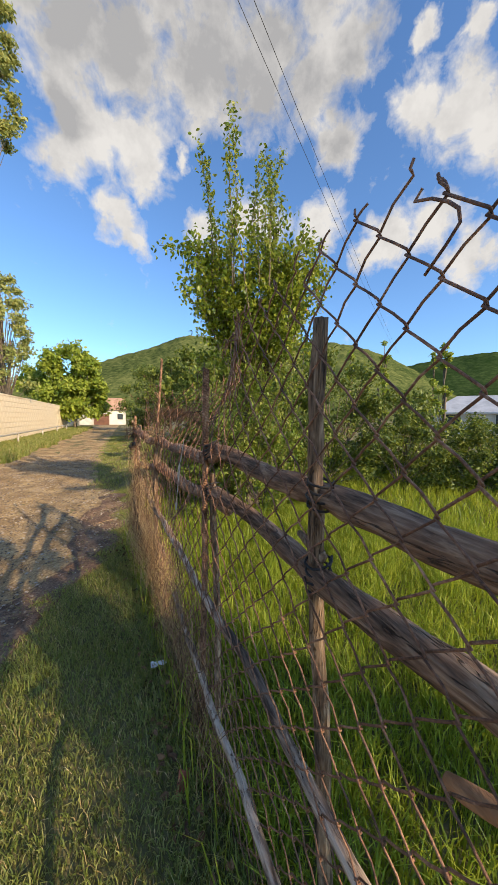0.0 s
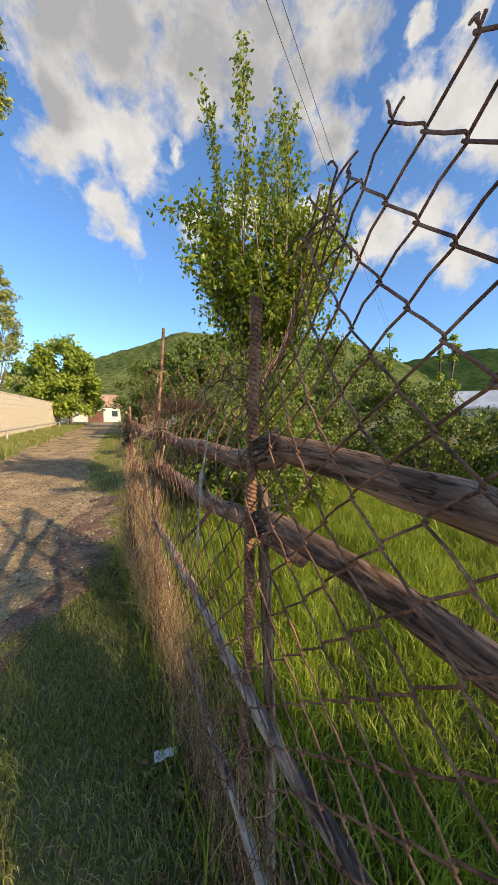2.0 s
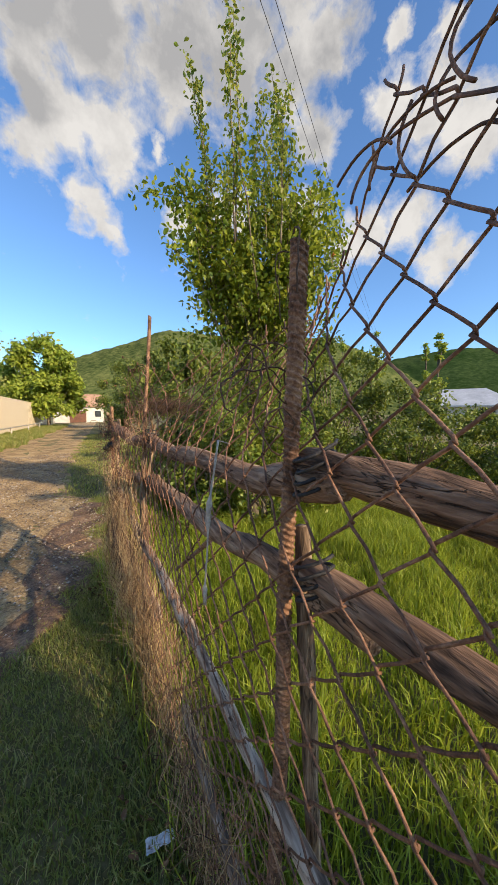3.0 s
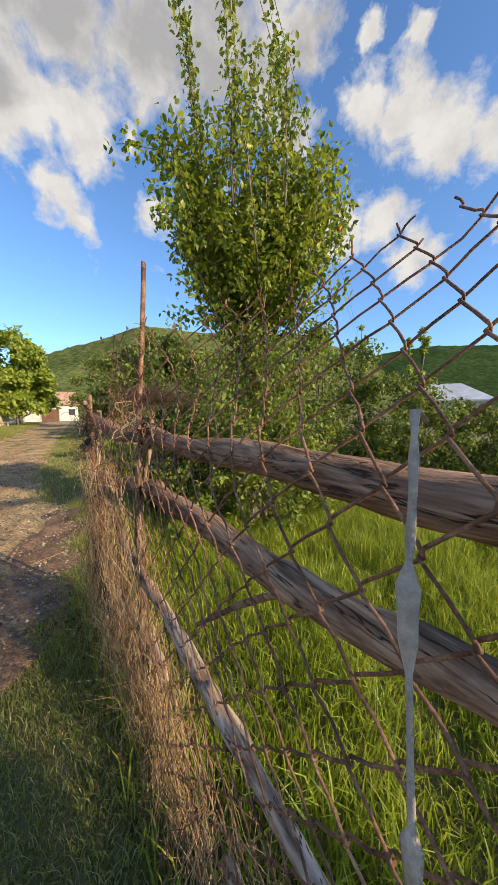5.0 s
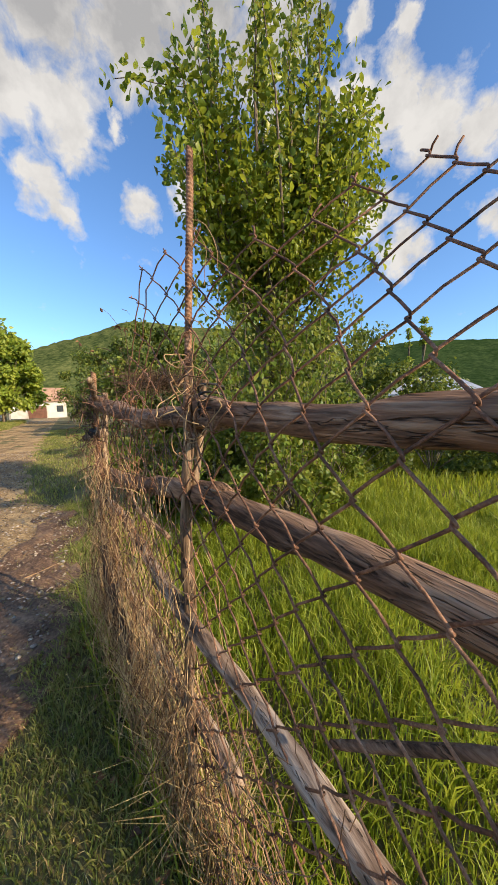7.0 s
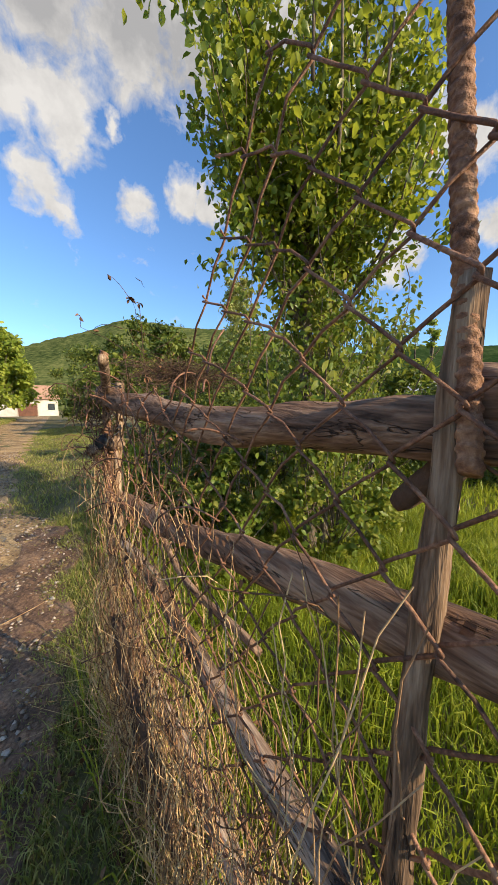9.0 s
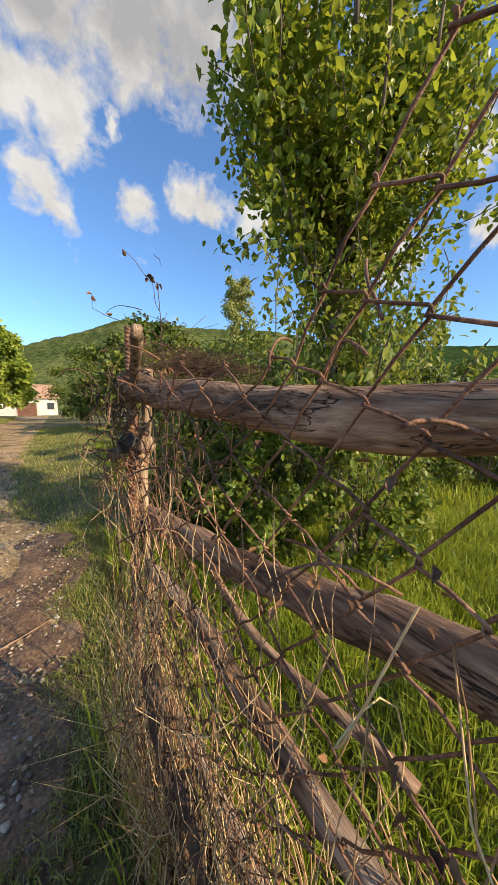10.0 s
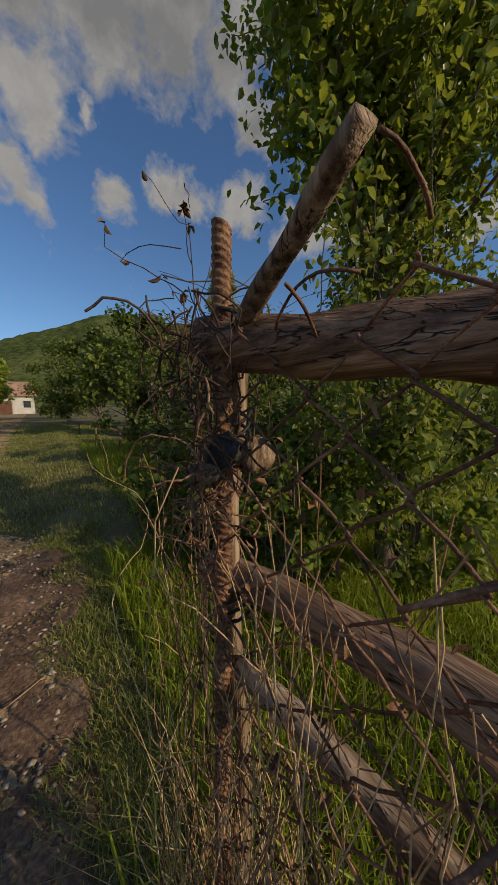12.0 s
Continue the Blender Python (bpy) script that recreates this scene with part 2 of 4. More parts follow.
def tube(points, radii, sides=6, cap=True, lump=0.0, seed=0, squash=1.0):
    """Vertices and faces of a round bar along points, its radius lumpy where lump is given."""
    pts = [Vector(p) for p in points]
    rnd = random.Random(seed)
    if not hasattr(radii, "__len__"):
        radii = [radii] * len(pts)
    verts, faces = [], []
    side = None
    for i, p in enumerate(pts):
        ahead = (pts[min(i + 1, len(pts) - 1)] - pts[max(i - 1, 0)])
        ahead = ahead.normalized() if ahead.length > 1e-9 else Vector((0, 0, 1))
        if side is None:
            side = ahead.cross(Vector((0.31, 0.2, 0.93)))
            if side.length < 0.1:
                side = ahead.cross(Vector((1, 0, 0)))
        side = (side - ahead * side.dot(ahead)).normalized()
        up = ahead.cross(side)
        for k in range(sides):
            a = 2 * math.pi * k / sides
            r = radii[i]
            if lump:
                r *= 1 + lump * noise.noise((math.cos(a) * 1.3 + seed * 7.1, math.sin(a) * 1.3, i * 0.35 + seed)) + lump * 0.35 * noise.noise((math.cos(a) * 5, math.sin(a) * 5 + seed, i * 0.12))
            verts.append(p + side * (math.cos(a) * r) + up * (math.sin(a) * r * squash))
    for i in range(len(pts) - 1):
        for k in range(sides):
            a, b = i * sides + k, i * sides + (k + 1) % sides
            faces.append((a, b, b + sides, a + sides))
    if cap:
        faces.append(tuple(range(sides - 1, -1, -1)))
        faces.append(tuple(range(len(verts) - sides, len(verts))))
    return verts, faces


def joined(pieces):
    verts, faces = [], []
    for v, f in pieces:
        base = len(verts)
        verts.extend(v)
        faces.extend(tuple(base + i for i in face) for face in f)
    return verts, faces


def box(lo, hi):
    x0, y0, z0 = lo
    x1, y1, z1 = hi
    v = [(x0, y0, z0), (x1, y0, z0), (x1, y1, z0), (x0, y1, z0), (x0, y0, z1), (x1, y0, z1), (x1, y1, z1), (x0, y1, z1)]
    return v, [(3, 2, 1, 0), (4, 5, 6, 7), (0, 1, 5, 4), (1, 2, 6, 5), (2, 3, 7, 6), (3, 0, 4, 7)]


def along(a, b, steps, wobble=0.0, seed=0):
    a, b = Vector(a), Vector(b)
    out = []
    for i in range(steps + 1):
        f = i / steps
        p = a.lerp(b, f)
        s = f * (b - a).length
        out.append(p + wobble * Vector((noise.noise((s * 2.1, seed, 0.3)), noise.noise((s * 2.1, seed, 7.7)) * 0.4, noise.noise((s * 2.1, seed, 15.1)))))
    return out


def leaf_cloud(name, centres, normals, sizes, material, rs, slender=0.55, fold=0.25, droop=0.5):
    """One mesh of many folded leaves: six points and four triangles each."""
    n = len(centres)
    c = np.asarray(centres, float)
    axis = rs.normal(size=(n, 3))
    axis[:, 2] -= droop
    axis /= np.linalg.norm(axis, axis=1)[:, None]
    nor = np.asarray(normals, float) + rs.normal(size=(n, 3)) * 0.6
    wide = np.cross(axis, nor)
    wide /= np.linalg.norm(wide, axis=1)[:, None] + 1e-9
    nor = np.cross(wide, axis)
    s = np.asarray(sizes, float)[:, None]
    w = s * slender * 0.5
    v = np.empty((n, 6, 3))
    v[:, 0] = c
    v[:, 1] = c + axis * s * 0.38 + wide * w + nor * w * fold
    v[:, 2] = c + axis * s * 0.38 - wide * w + nor * w * fold
    v[:, 3] = c + axis * s * 0.45
    v[:, 4] = c + axis * s * 0.72 + wide * w * 0.72 + nor * w * fold * 0.6
    v[:, 5] = c + axis * s - nor * s * 0.12
    extra = c + axis * s * 0.72 - wide * w * 0.72 + nor * w * fold * 0.6
    v = np.concatenate([v, extra[:, None, :]], axis=1)
    tri = np.array([(0, 1, 3), (0, 3, 2), (1, 4, 3), (2, 3, 6), (4, 5, 3), (3, 5, 6)])
    f = (tri[None] + (np.arange(n) * 7)[:, None, None]).reshape(-1, 3)
    return tri_mesh(name, v.reshape(-1, 3), f, material)


def tri_mesh(name, v, f, material, smooth=False):
    me = bpy.data.meshes.new(name)
    me.vertices.add(len(v))
    me.vertices.foreach_set("co", np.ascontiguousarray(v, dtype=np.float32).ravel())
    me.loops.add(len(f) * 3)
    me.loops.foreach_set("vertex_index", np.ascontiguousarray(f, dtype=np.int32).ravel())
    me.polygons.add(len(f))
    me.polygons.foreach_set("loop_start", np.arange(0, len(f) * 3, 3, dtype=np.int32))
    if smooth:
        me.polygons.foreach_set("use_smooth", np.ones(len(f), dtype=bool))
    me.materials.append(material)
    me.update(calc_edges=True)
    return me


def ground_z(x, y):
    """Height of the ground: ruts and hummocks, the verge a little proud of the road."""
    x, y = np.asarray(x, float), np.asarray(y, float)
    z = 0.018 * np.sin(x * 3.1 + 0.7 * y) * np.sin(y * 2.3 - x) + 0.012 * np.sin(x * 7.3 + y * 5.9)
    road = np.exp(-((x + 2.6) / 1.9) ** 4)
    z = z - 0.05 * road + 0.02 * road * np.sin(x * 2.6 + 0.4 * np.sin(y * 0.35)) 
    far = np.clip((np.hypot(x, y) - 14) / 40, 0, 1)
    z = z * (1 - far)
    bank = np.exp(-((x - 0.35) / 0.55) ** 2) * np.clip((y - 4.6) / 1.5, 0, 1) * np.clip((30 - y) / 6, 0, 1)
    return z + 0.16 * bank


def blades(name, x, y, h, w, lean, material, rs):
    """Grass: bent tapering blades of three triangles each."""
    n = len(x)
    a = rs.uniform(0, 2 * math.pi, n)
    la = rs.uniform(0, 2 * math.pi, n)
    l = lean * rs.uniform(0.2, 1.0, n) * h
    z = ground_z(x, y) - 0.01
    base = np.stack([x, y, z], 1)
    wide = np.stack([np.cos(a), np.sin(a), 0 * a], 1) * (w * 0.5)[:, None]
    way = np.stack([np.cos(la), np.sin(la), 0 * la], 1)
    mid = base + way * (l * 0.35)[:, None] + np.stack([0 * h, 0 * h, h * 0.6], 1)
    top = base + way * l[:, None] + np.stack([0 * h, 0 * h, h * (1 - 0.25 * lean)], 1)
    v = np.stack([base - wide, base + wide, mid - wide * 0.75, mid + wide * 0.75, top], 1)
    tri = np.array([(0, 1, 2), (1, 3, 2), (2, 3, 4)])
    f = (tri[None] + (np.arange(n) * 5)[:, None, None]).reshape(-1, 3)
    return tri_mesh(name, v.reshape(-1, 3), f, material)


# ---- ground, road, hills ----
def axis_steps(near, reach, step):
    out, p, s = [0.0], 0.0, step
    while p < reach:
        if p > near:
            s *= 1.35
        p += s
        out.append(p)
    return np.array(out)


def make_ground():
    s = axis_steps(9, 1600, 0.12)
    xs = np.concatenate([-s[::-1][:-1], s])
    ys = np.concatenate([-s[::-1][:-1], s]) + 4
    gx, gy = np.meshgrid(xs, ys)
    gz = ground_z(gx, gy)
    v = np.stack([gx, gy, gz], -1).reshape(-1, 3)
    w = len(xs)
    i = (np.arange(len(ys) - 1)[:, None] * w + np.arange(w - 1)[None]).ravel()
    f = np.concatenate([np.stack([i, i + 1, i + w], 1), np.stack([i + 1, i + w + 1, i + w], 1)])
    tagged(new("ground", tri_mesh("ground", v, f, SOIL, True)), "mossy green earth of the verge and meadow", "ground", kind="structure")


def road_right(y):
    """The ragged edge of bare earth beside the verge."""
    near = np.interp(y, [-8, 1.8, 2.3, 3.3, 3.8, 5.3, 6.2, 7.2, 9.3, 14, 28, 60], [-0.75, -0.68, -0.62, -0.22, -0.1, 0.05, -0.2, -0.65, -0.9, -1.1, -1.5, -2.2])
    return near + 0.05 * np.sin(y * 2.3) + 0.03 * np.sin(y * 6.1 + 1)


def road_left(y):
    return -3.9 - 0.035 * np.clip(y - 15, 0, 60) + 0.15 * np.sin(y * 1.1) + 0.08 * np.sin(y * 3.7)


def earth_strip(name, label, ys, left, right, k, material, lift, rough_z):
    """A strip of bare, lumpy earth whose edges sink into the ground."""
    rows = []
    for y in ys:
        xs = np.linspace(left(y), right(y), k)
        edge = np.minimum(np.arange(k), np.arange(k)[::-1])
        z = ground_z(xs, np.full(k, y)) + np.where(edge == 0, -0.012, lift)
        z += rough_z * np.array([noise.noise((x * 4, y * 4, 0)) + 0.6 * noise.noise((x * 13, y * 13, 3)) + 0.3 * noise.noise((x * 31, y * 31, 6)) for x in xs]) * (edge > 0)
        rows.append(np.stack([xs, np.full(k, y), z], 1))
    v = np.concatenate(rows)
    i = (np.arange(len(ys) - 1)[:, None] * k + np.arange(k - 1)[None]).ravel()
    f = np.concatenate([np.stack([i, i + 1, i + k], 1), np.stack([i + 1, i + k + 1, i + k], 1)])
    tagged(new(name, tri_mesh(name, v, f, material, True)), label, "road", kind="structure")


def make_road():
    earth_strip("road", "rutted unpaved road of brown earth and gravel", np.concatenate([np.arange(-8, 14, 0.06), np.arange(14, 62, 0.4)]),
                road_left, road_right, 70, DIRT, 0.012, 0.018)
    # the strip's dark colour stands in for shade along the road edge
    earth_strip("road_rut", "dark earth rut along the edge of the road, shade put into its colour", np.arange(1.9, 6.0, 0.04),
                lambda y: road_right(y) - 0.5 - 0.12 * math.sin(y * 1.7) - 0.07 * math.sin(y * 5.3) - 0.06 * noise.noise((y * 4, 0, 2)), lambda y: road_right(y) + 0.03, 34, SHADED_DIRT, 0.016, 0.022)


def make_hill(name, label, material, azimuths, heights, near, far, seed):
    """A ridge between two distances, its skyline given as rise over azimuth."""
    az = np.linspace(azimuths[0], azimuths[-1], 220)
    rise = np.interp(az, azimuths, heights)
    kern = np.hanning(11)
    rise = np.convolve(np.pad(rise, 5, mode="edge"), kern / kern.sum(), "valid")
    steps = np.linspace(0, 1, 40)
    rows = []
    for s in steps:
        d = near + (far - near) * s
        shape = math.sin(min(s / 0.8, 1.0) * math.pi / 2) ** 1.3
        z = [h * (near + (far - near) * 0.8) * shape + 2.2 * shape * noise.noise((a * 60, s * 14, seed)) + 1.0 * shape * noise.noise((a * 260, s * 60, seed)) - 2.0 for a, h in zip(az, rise)]
        rows.append(np.stack([np.sin(az) * d, np.cos(az) * d, np.array(z)], 1))
    v = np.concatenate(rows)
    k = len(az)
    i = (np.arange(len(steps) - 1)[:, None] * k + np.arange(k - 1)[None]).ravel()
    f = np.concatenate([np.stack([i, i + 1, i + k], 1), np.stack([i + 1, i + k + 1, i + k], 1)])
    tagged(new(name, tri_mesh(name, v, f, material, True)), label, "hill", kind="structure")


make_ground()
make_road()
D = math.radians
make_hill("backdrop_hill", "rounded green wooded hill under the sky", HILL,
          [D(a) for a in (-40, -16, -9, -5.4, 0, 4, 8, 10, 13, 19, 28, 35, 40, 45, 48, 54, 62)],
          [0.03, 0.08, 0.12, 0.15, 0.185, 0.207, 0.240, 0.246, 0.244, 0.234, 0.232, 0.226, 0.207, 0.172, 0.14, 0.08, 0.02], 220, 620, 1)
make_hill("backdrop_ridge", "dark forested ridge behind the meadow", HILL_DARK,
          [D(a) for a in (10, 25, 38, 44, 48, 53, 58, 66, 80, 100, 125)],
          [0.02, 0.08, 0.12, 0.135, 0.148, 0.16, 0.165, 0.15, 0.13, 0.10, 0.05], 300, 760, 5)


# ---- the fence ----
def fence_x(y):
    return float(np.interp(y, [-1.0, 0.0, 0.3, 0.97, 2.22, 3.33, 4.0], [0.56, 0.47, 0.45, 0.37, 0.27, 0.12, 0.06]))


fence = thing("fence", "weathered fence of rough log rails on rusty rebar and wooden posts", "fence")


def log(name, a, b, r0, r1, seed, label="", material=WOOD, wobble=0.03, parent=fence, sides=14, sag=0.0):
    length = (Vector(b) - Vector(a)).length
    steps = max(8, int(length / 0.03))
    pts = [p - Vector((0, 0, 4 * sag * (i / steps) * (1 - i / steps))) for i, p in enumerate(along(a, b, steps, wobble, seed))]
    radii = [r0 + (r1 - r0) * i / steps for i in range(steps + 1)]
    radii = [r * (1 + 0.10 * noise.noise((i * 0.16, seed * 3.3, 0))) for i, r in enumerate(radii)]
    radii[0] *= 0.75
    radii[-1] *= 0.9
    return part(name, mesh_from(name, *tube(pts, radii, sides, True, 0.30, seed), material), parent, label)


def rail_at(y, z, off=0.035):
    return (fence_x(y) + off, y, z)


log("top_rail", rail_at(-0.75, 1.27, 0.05), rail_at(1.02, 1.365), 0.036, 0.026, 3, "grey cracked log rail, tapering")
log("top_rail", rail_at(0.93, 1.352, 0.045), rail_at(2.30, 1.34), 0.030, 0.027, 4, "grey cracked log rail", sag=0.045)
log("top_rail", rail_at(2.15, 1.295), rail_at(3.40, 1.372, 0.02), 0.028, 0.038, 5, "brown log rail with long cracks", sag=0.036)
log("middle_rail", rail_at(-0.75, 1.08, 0.05), rail_at(1.00, 1.20), 0.034, 0.024, 6, "brown knotty log rail")
log("middle_rail", rail_at(0.90, 1.13, 0.05), rail_at(2.28, 1.105), 0.026, 0.032, 7, "split brown log rail")
log("middle_rail", rail_at(2.16, 1.115), rail_at(3.46, 0.945, 0.03), 0.031, 0.030, 8, "brown cracked log rail")
log("low_rail", rail_at(-0.5, 0.64, 0.0), rail_at(1.7, 0.74, 0.0), 0.015, 0.017, 9, "thin pale pole with peeling bark", PALE, wobble=0.04)
log("low_rail", rail_at(1.55, 0.72, 0.0), rail_at(3.35, 0.82), 0.019, 0.021, 10, "pale pole with peeling bark", PALE, wobble=0.04)
log("bottom_rail", rail_at(0.2, 0.30, -0.03), rail_at(1.6, 0.42, -0.03), 0.014, 0.014, 11, "thin grey pole", PALE, wobble=0.04)
log("bottom_rail", rail_at(2.1, 0.44, 0.0), rail_at(3.3, 0.47), 0.022, 0.02, 12, "thin grey pole", PALE, wobble=0.04)
log("branch_stub", (0.115, 3.30, 1.37), (0.083, 3.095, 1.462), 0.013, 0.013, 14, "broken pale branch stub", WOOD_UP, 0.012)
log("split_branch", rail_at(-0.22, 1.00, 0.12), rail_at(0.06, 0.90, 0.10), 0.020, 0.016, 15, "split orange-brown branch", SPLIT)
log("brace", rail_at(1.86, 0.80, 0.05), rail_at(1.42, 1.14, 0.07), 0.007, 0.010, 16, "thin bent brace branch", WOOD, 0.06, sides=8)
log("brace", rail_at(2.6, 0.86, 0.07), rail_at(3.2, 0.97, 0.06), 0.010, 0.008, 17, "thin bent brace branch", WOOD, 0.05, sides=8)


log("branch_stub", (0.478, 0.305, 1.185), (0.468, 0.395, 1.215), 0.014, 0.009, 31, "broken knot of a side branch on the post", WOOD_UP, 0.006, sides=9)
log("bark_strip", (0.303, 2.36, 1.215), (0.309, 2.30, 1.275), 0.012, 0.017, 32, "dark curled strip of bark under the top rail", BARK_DARK, 0.004, sides=9)
log("old_plank", (0.155, 2.90, 0.02), (0.10, 3.16, 0.66), 0.022, 0.024, 18, "dark rotten plank leaning in the dry grass", BARK_DARK, 0.01, sides=8)
log("old_plank", (0.20, 2.72, 0.02), (0.12, 2.98, 0.55), 0.020, 0.022, 19, "dark rotten plank leaning in the dry grass", BARK_DARK, 0.01, sides=8)


def rebar(a, b, r, label):
    """A ribbed bar: rings of raised steel along a rod, with a burred top."""
    a, b = Vector(a), Vector(b)
    n = int((b - a).length / 0.011)
    pts, radii = [], []
    for i in range(n):
        for off, k in ((0.0, 1.0), (0.32, 1.0), (0.46, 1.16), (0.72, 1.16), (0.86, 1.0)):
            pts.append(a.lerp(b, (i + off) / n) + Vector((0.006 * noise.noise((i * 0.03, a.y, 0)), 0.006 * noise.noise((i * 0.03, a.y, 9)), 0)))
            radii.append(r * k)
    v, f = tube(pts, radii, 10)
    # the ribs run aslant
    axis = (b - a).normalized()
    side = axis.cross(Vector((0, 1, 0.1))).normalized()
    v = [p + axis * (0.45 * (p - a).dot(side)) for p in v]
    return part("rebar_post", mesh_from("rebar_post", v, f, RUST), fence, label)


rebar((0.37, 1.10, -0.1), (0.375, 1.005, 1.70), 0.0125, "dark rusty ribbed steel post")
rebar((0.258, 2.272, 1.27), (0.320, 2.357, 1.97), 0.0085, "rusty ribbed steel post, leaning")
rebar((0.095, 3.36, -0.1), (0.12, 3.345, 1.515), 0.0125, "rusty ribbed steel end post")


def stake(a, b, r0, r1, seed, label):
    steps = 50
    pts = along(a, b, steps, 0.035, seed)
    radii = [r0 + (r1 - r0) * i / steps for i in range(steps + 1)]
    return part("wooden_post", mesh_from("wooden_post", *tube(pts, radii, 12, True, 0.35, seed), WOOD_UP), fence, label)


stake((0.56, 0.36, -0.1), (0.455, 0.31, 1.71), 0.021, 0.016, 21, "grey split wooden post")
stake((0.43, 0.97, -0.1), (0.40, 1.04, 1.25), 0.015, 0.013, 22, "short crooked stake")
stake((0.222, 2.32, -0.1), (0.268, 2.282, 1.42), 0.015, 0.012, 23, "brown crooked stake wired to the steel post")
stake((0.235, 2.36, -0.1), (0.262, 2.305, 1.14), 0.010, 0.009, 26, "thin pale stick crossing the crooked stake")
stake((0.250, 2.300, 1.08), (0.312, 2.315, 1.40), 0.010, 0.008, 27, "thin pale stick leaning over the rails")
stake((0.16, 3.40, -0.1), (0.165, 3.375, 1.42), 0.016, 0.014, 24, "short stake behind the end post")


def tie(at, r, turns, seed, material=TIE, label="dark wire and rag binding"):
    """Loops of binding wound round a joint."""
    rnd = random.Random(seed)
    pts = []
    for i in range(turns * 12):
        a = i / 12 * 2 * math.pi
        k = 0.86 * r * (1 + 0.10 * rnd.uniform(-1, 1))
        pts.append(Vector(at) + Vector((math.cos(a) * k, math.sin(a) * k * 0.9, (i / (turns * 12) - 0.5) * 0.07 + 0.012 * math.sin(a + seed))))
    return part("binding", mesh_from("binding", *tube(pts, 0.0030, 5), material), fence, label)


for n_tie, (ty, tz, tr) in enumerate(((0.31, 1.335, 0.034), (0.31, 1.155, 0.034), (0.98, 1.365, 0.036), (0.98, 1.19, 0.034), (2.20, 1.335, 0.036), (2.19, 1.105, 0.036), (3.345, 1.375, 0.036), (3.35, 1.225, 0.026), (3.35, 0.965, 0.034))):
    tie((fence_x(ty) + 0.022, ty, tz), tr, 4, n_tie)
# the clump of knotted rag half-way up the end post
def knob(at, size, seed, material, name, label):
    bm = bmesh.new()
    bmesh.ops.create_icosphere(bm, subdivisions=3, radius=1.0)
    for v in bm.verts:
        d = v.co.normalized()
        v.co = Vector((d.x * size[0], d.y * size[1], d.z * size[2])) * (1 + 0.35 * noise.noise(d * 2.3 + Vector((seed, 0, 0)))+ 0.15 * noise.noise(d * 6 + Vector((seed, 3, 0))))
    me = bpy.data.meshes.new(name)
    bm.to_mesh(me)
    bm.free()
    me.materials.append(material)
    me.polygons.foreach_set("use_smooth", [True] * len(me.polygons))
    ob = part(name, me, fence, label)
    ob.location = at
    return ob


knob((0.10, 3.315, 1.205), (0.027, 0.024, 0.026), 1.0, TIE, "knotted_rag", "dark knotted rag on the end post")
knob((0.14, 3.30, 1.20), (0.026, 0.022, 0.026), 4.0, WOOD_UP, "wood_block", "grey block of wood bound to the post")
knob((0.065, 3.31, 1.18), (0.02, 0.018, 0.016), 6.0, WOOD_UP, "wood_chip", "pale chip of wood")

# pale rag hanging from the rails
rag_pts = [(0.345, 1.225, 1.385), (0.315, 1.215, 1.395), (0.300, 1.205, 1.32), (0.285, 1.195, 1.25), (0.278, 1.185, 1.17), (0.270, 1.175, 1.11), (0.267, 1.17, 1.07)]
rag_pts = [tuple(Vector(rag_pts[i]).lerp(Vector(rag_pts[i + 1]), k / 4)) for i in range(6) for k in range(4)] + [rag_pts[-1]]
rag_r = [0.0025 + 0.003 * abs(noise.noise((i * 0.4, 2, 5))) + (0.005 if 10 < i < 14 else 0) + (0.0025 if i > 20 else 0) for i in range(len(rag_pts))]
thing("rag_strip", "pale frayed cloth strip tied round the log rails", "rag", me=mesh_from("rag_strip", *tube(rag_pts, rag_r, 8, True, 0.5, 31, 0.45), CLOTH))


# ---- chain-link netting: each zigzag wire is a piece ----
CELL = 0.100
netting = thing("chain_link_netting", "rusty chain-link netting with curled loose ends, sagging on the rails", "netting")


def net_place(y, z, push):
    """Where a point of the flat netting hangs: bowed, leaning at the top, crumpled past the third post."""
    x = fence_x(y) - 0.022 + push
    x += 0.014 * noise.noise((y * 2.2, z * 2.2, 0.5)) + 0.006 * noise.noise((y * 6, z * 6, 4.5))
    if z > 1.25:
        lean = float(np.interp(z, [1.25, 1.346, 1.5, 1.65, 1.8], [0.0, 0.035, 0.16, 0.29, 0.38]))
        x += lean * float(np.interp(y, [0.3, 0.7, 1.0, 1.35, 1.9, 2.2, 2.45], [0.03, 0.12, 0.4, 1.0, 0.85, 0.25, 0.0]))
    yy = y + 0.010 * noise.noise((y * 4, z * 4, 8.5))
    zz = z + 0.010 * noise.noise((y * 4, z * 4, 12.5))
    crumple = min(max((y - 2.45) / 0.35, 0.0), 1.0)
    if crumple:
        zz = zz * (1 - 0.10 * crumple * (1 if z > 0.9 else z / 0.9))
        k = crumple * (0.4 + 0.6 * min(abs(z - 1.0) / 0.5, 1.0))
        x += k * 0.026 * noise.noise((y * 5, z * 5, 20.5))
        yy += k * 0.026 * noise.noise((y * 5, z * 5, 30.5))
        zz += k * 0.026 * noise.noise((y * 5, z * 5, 40.5))
    return Vector((x, yy, zz))


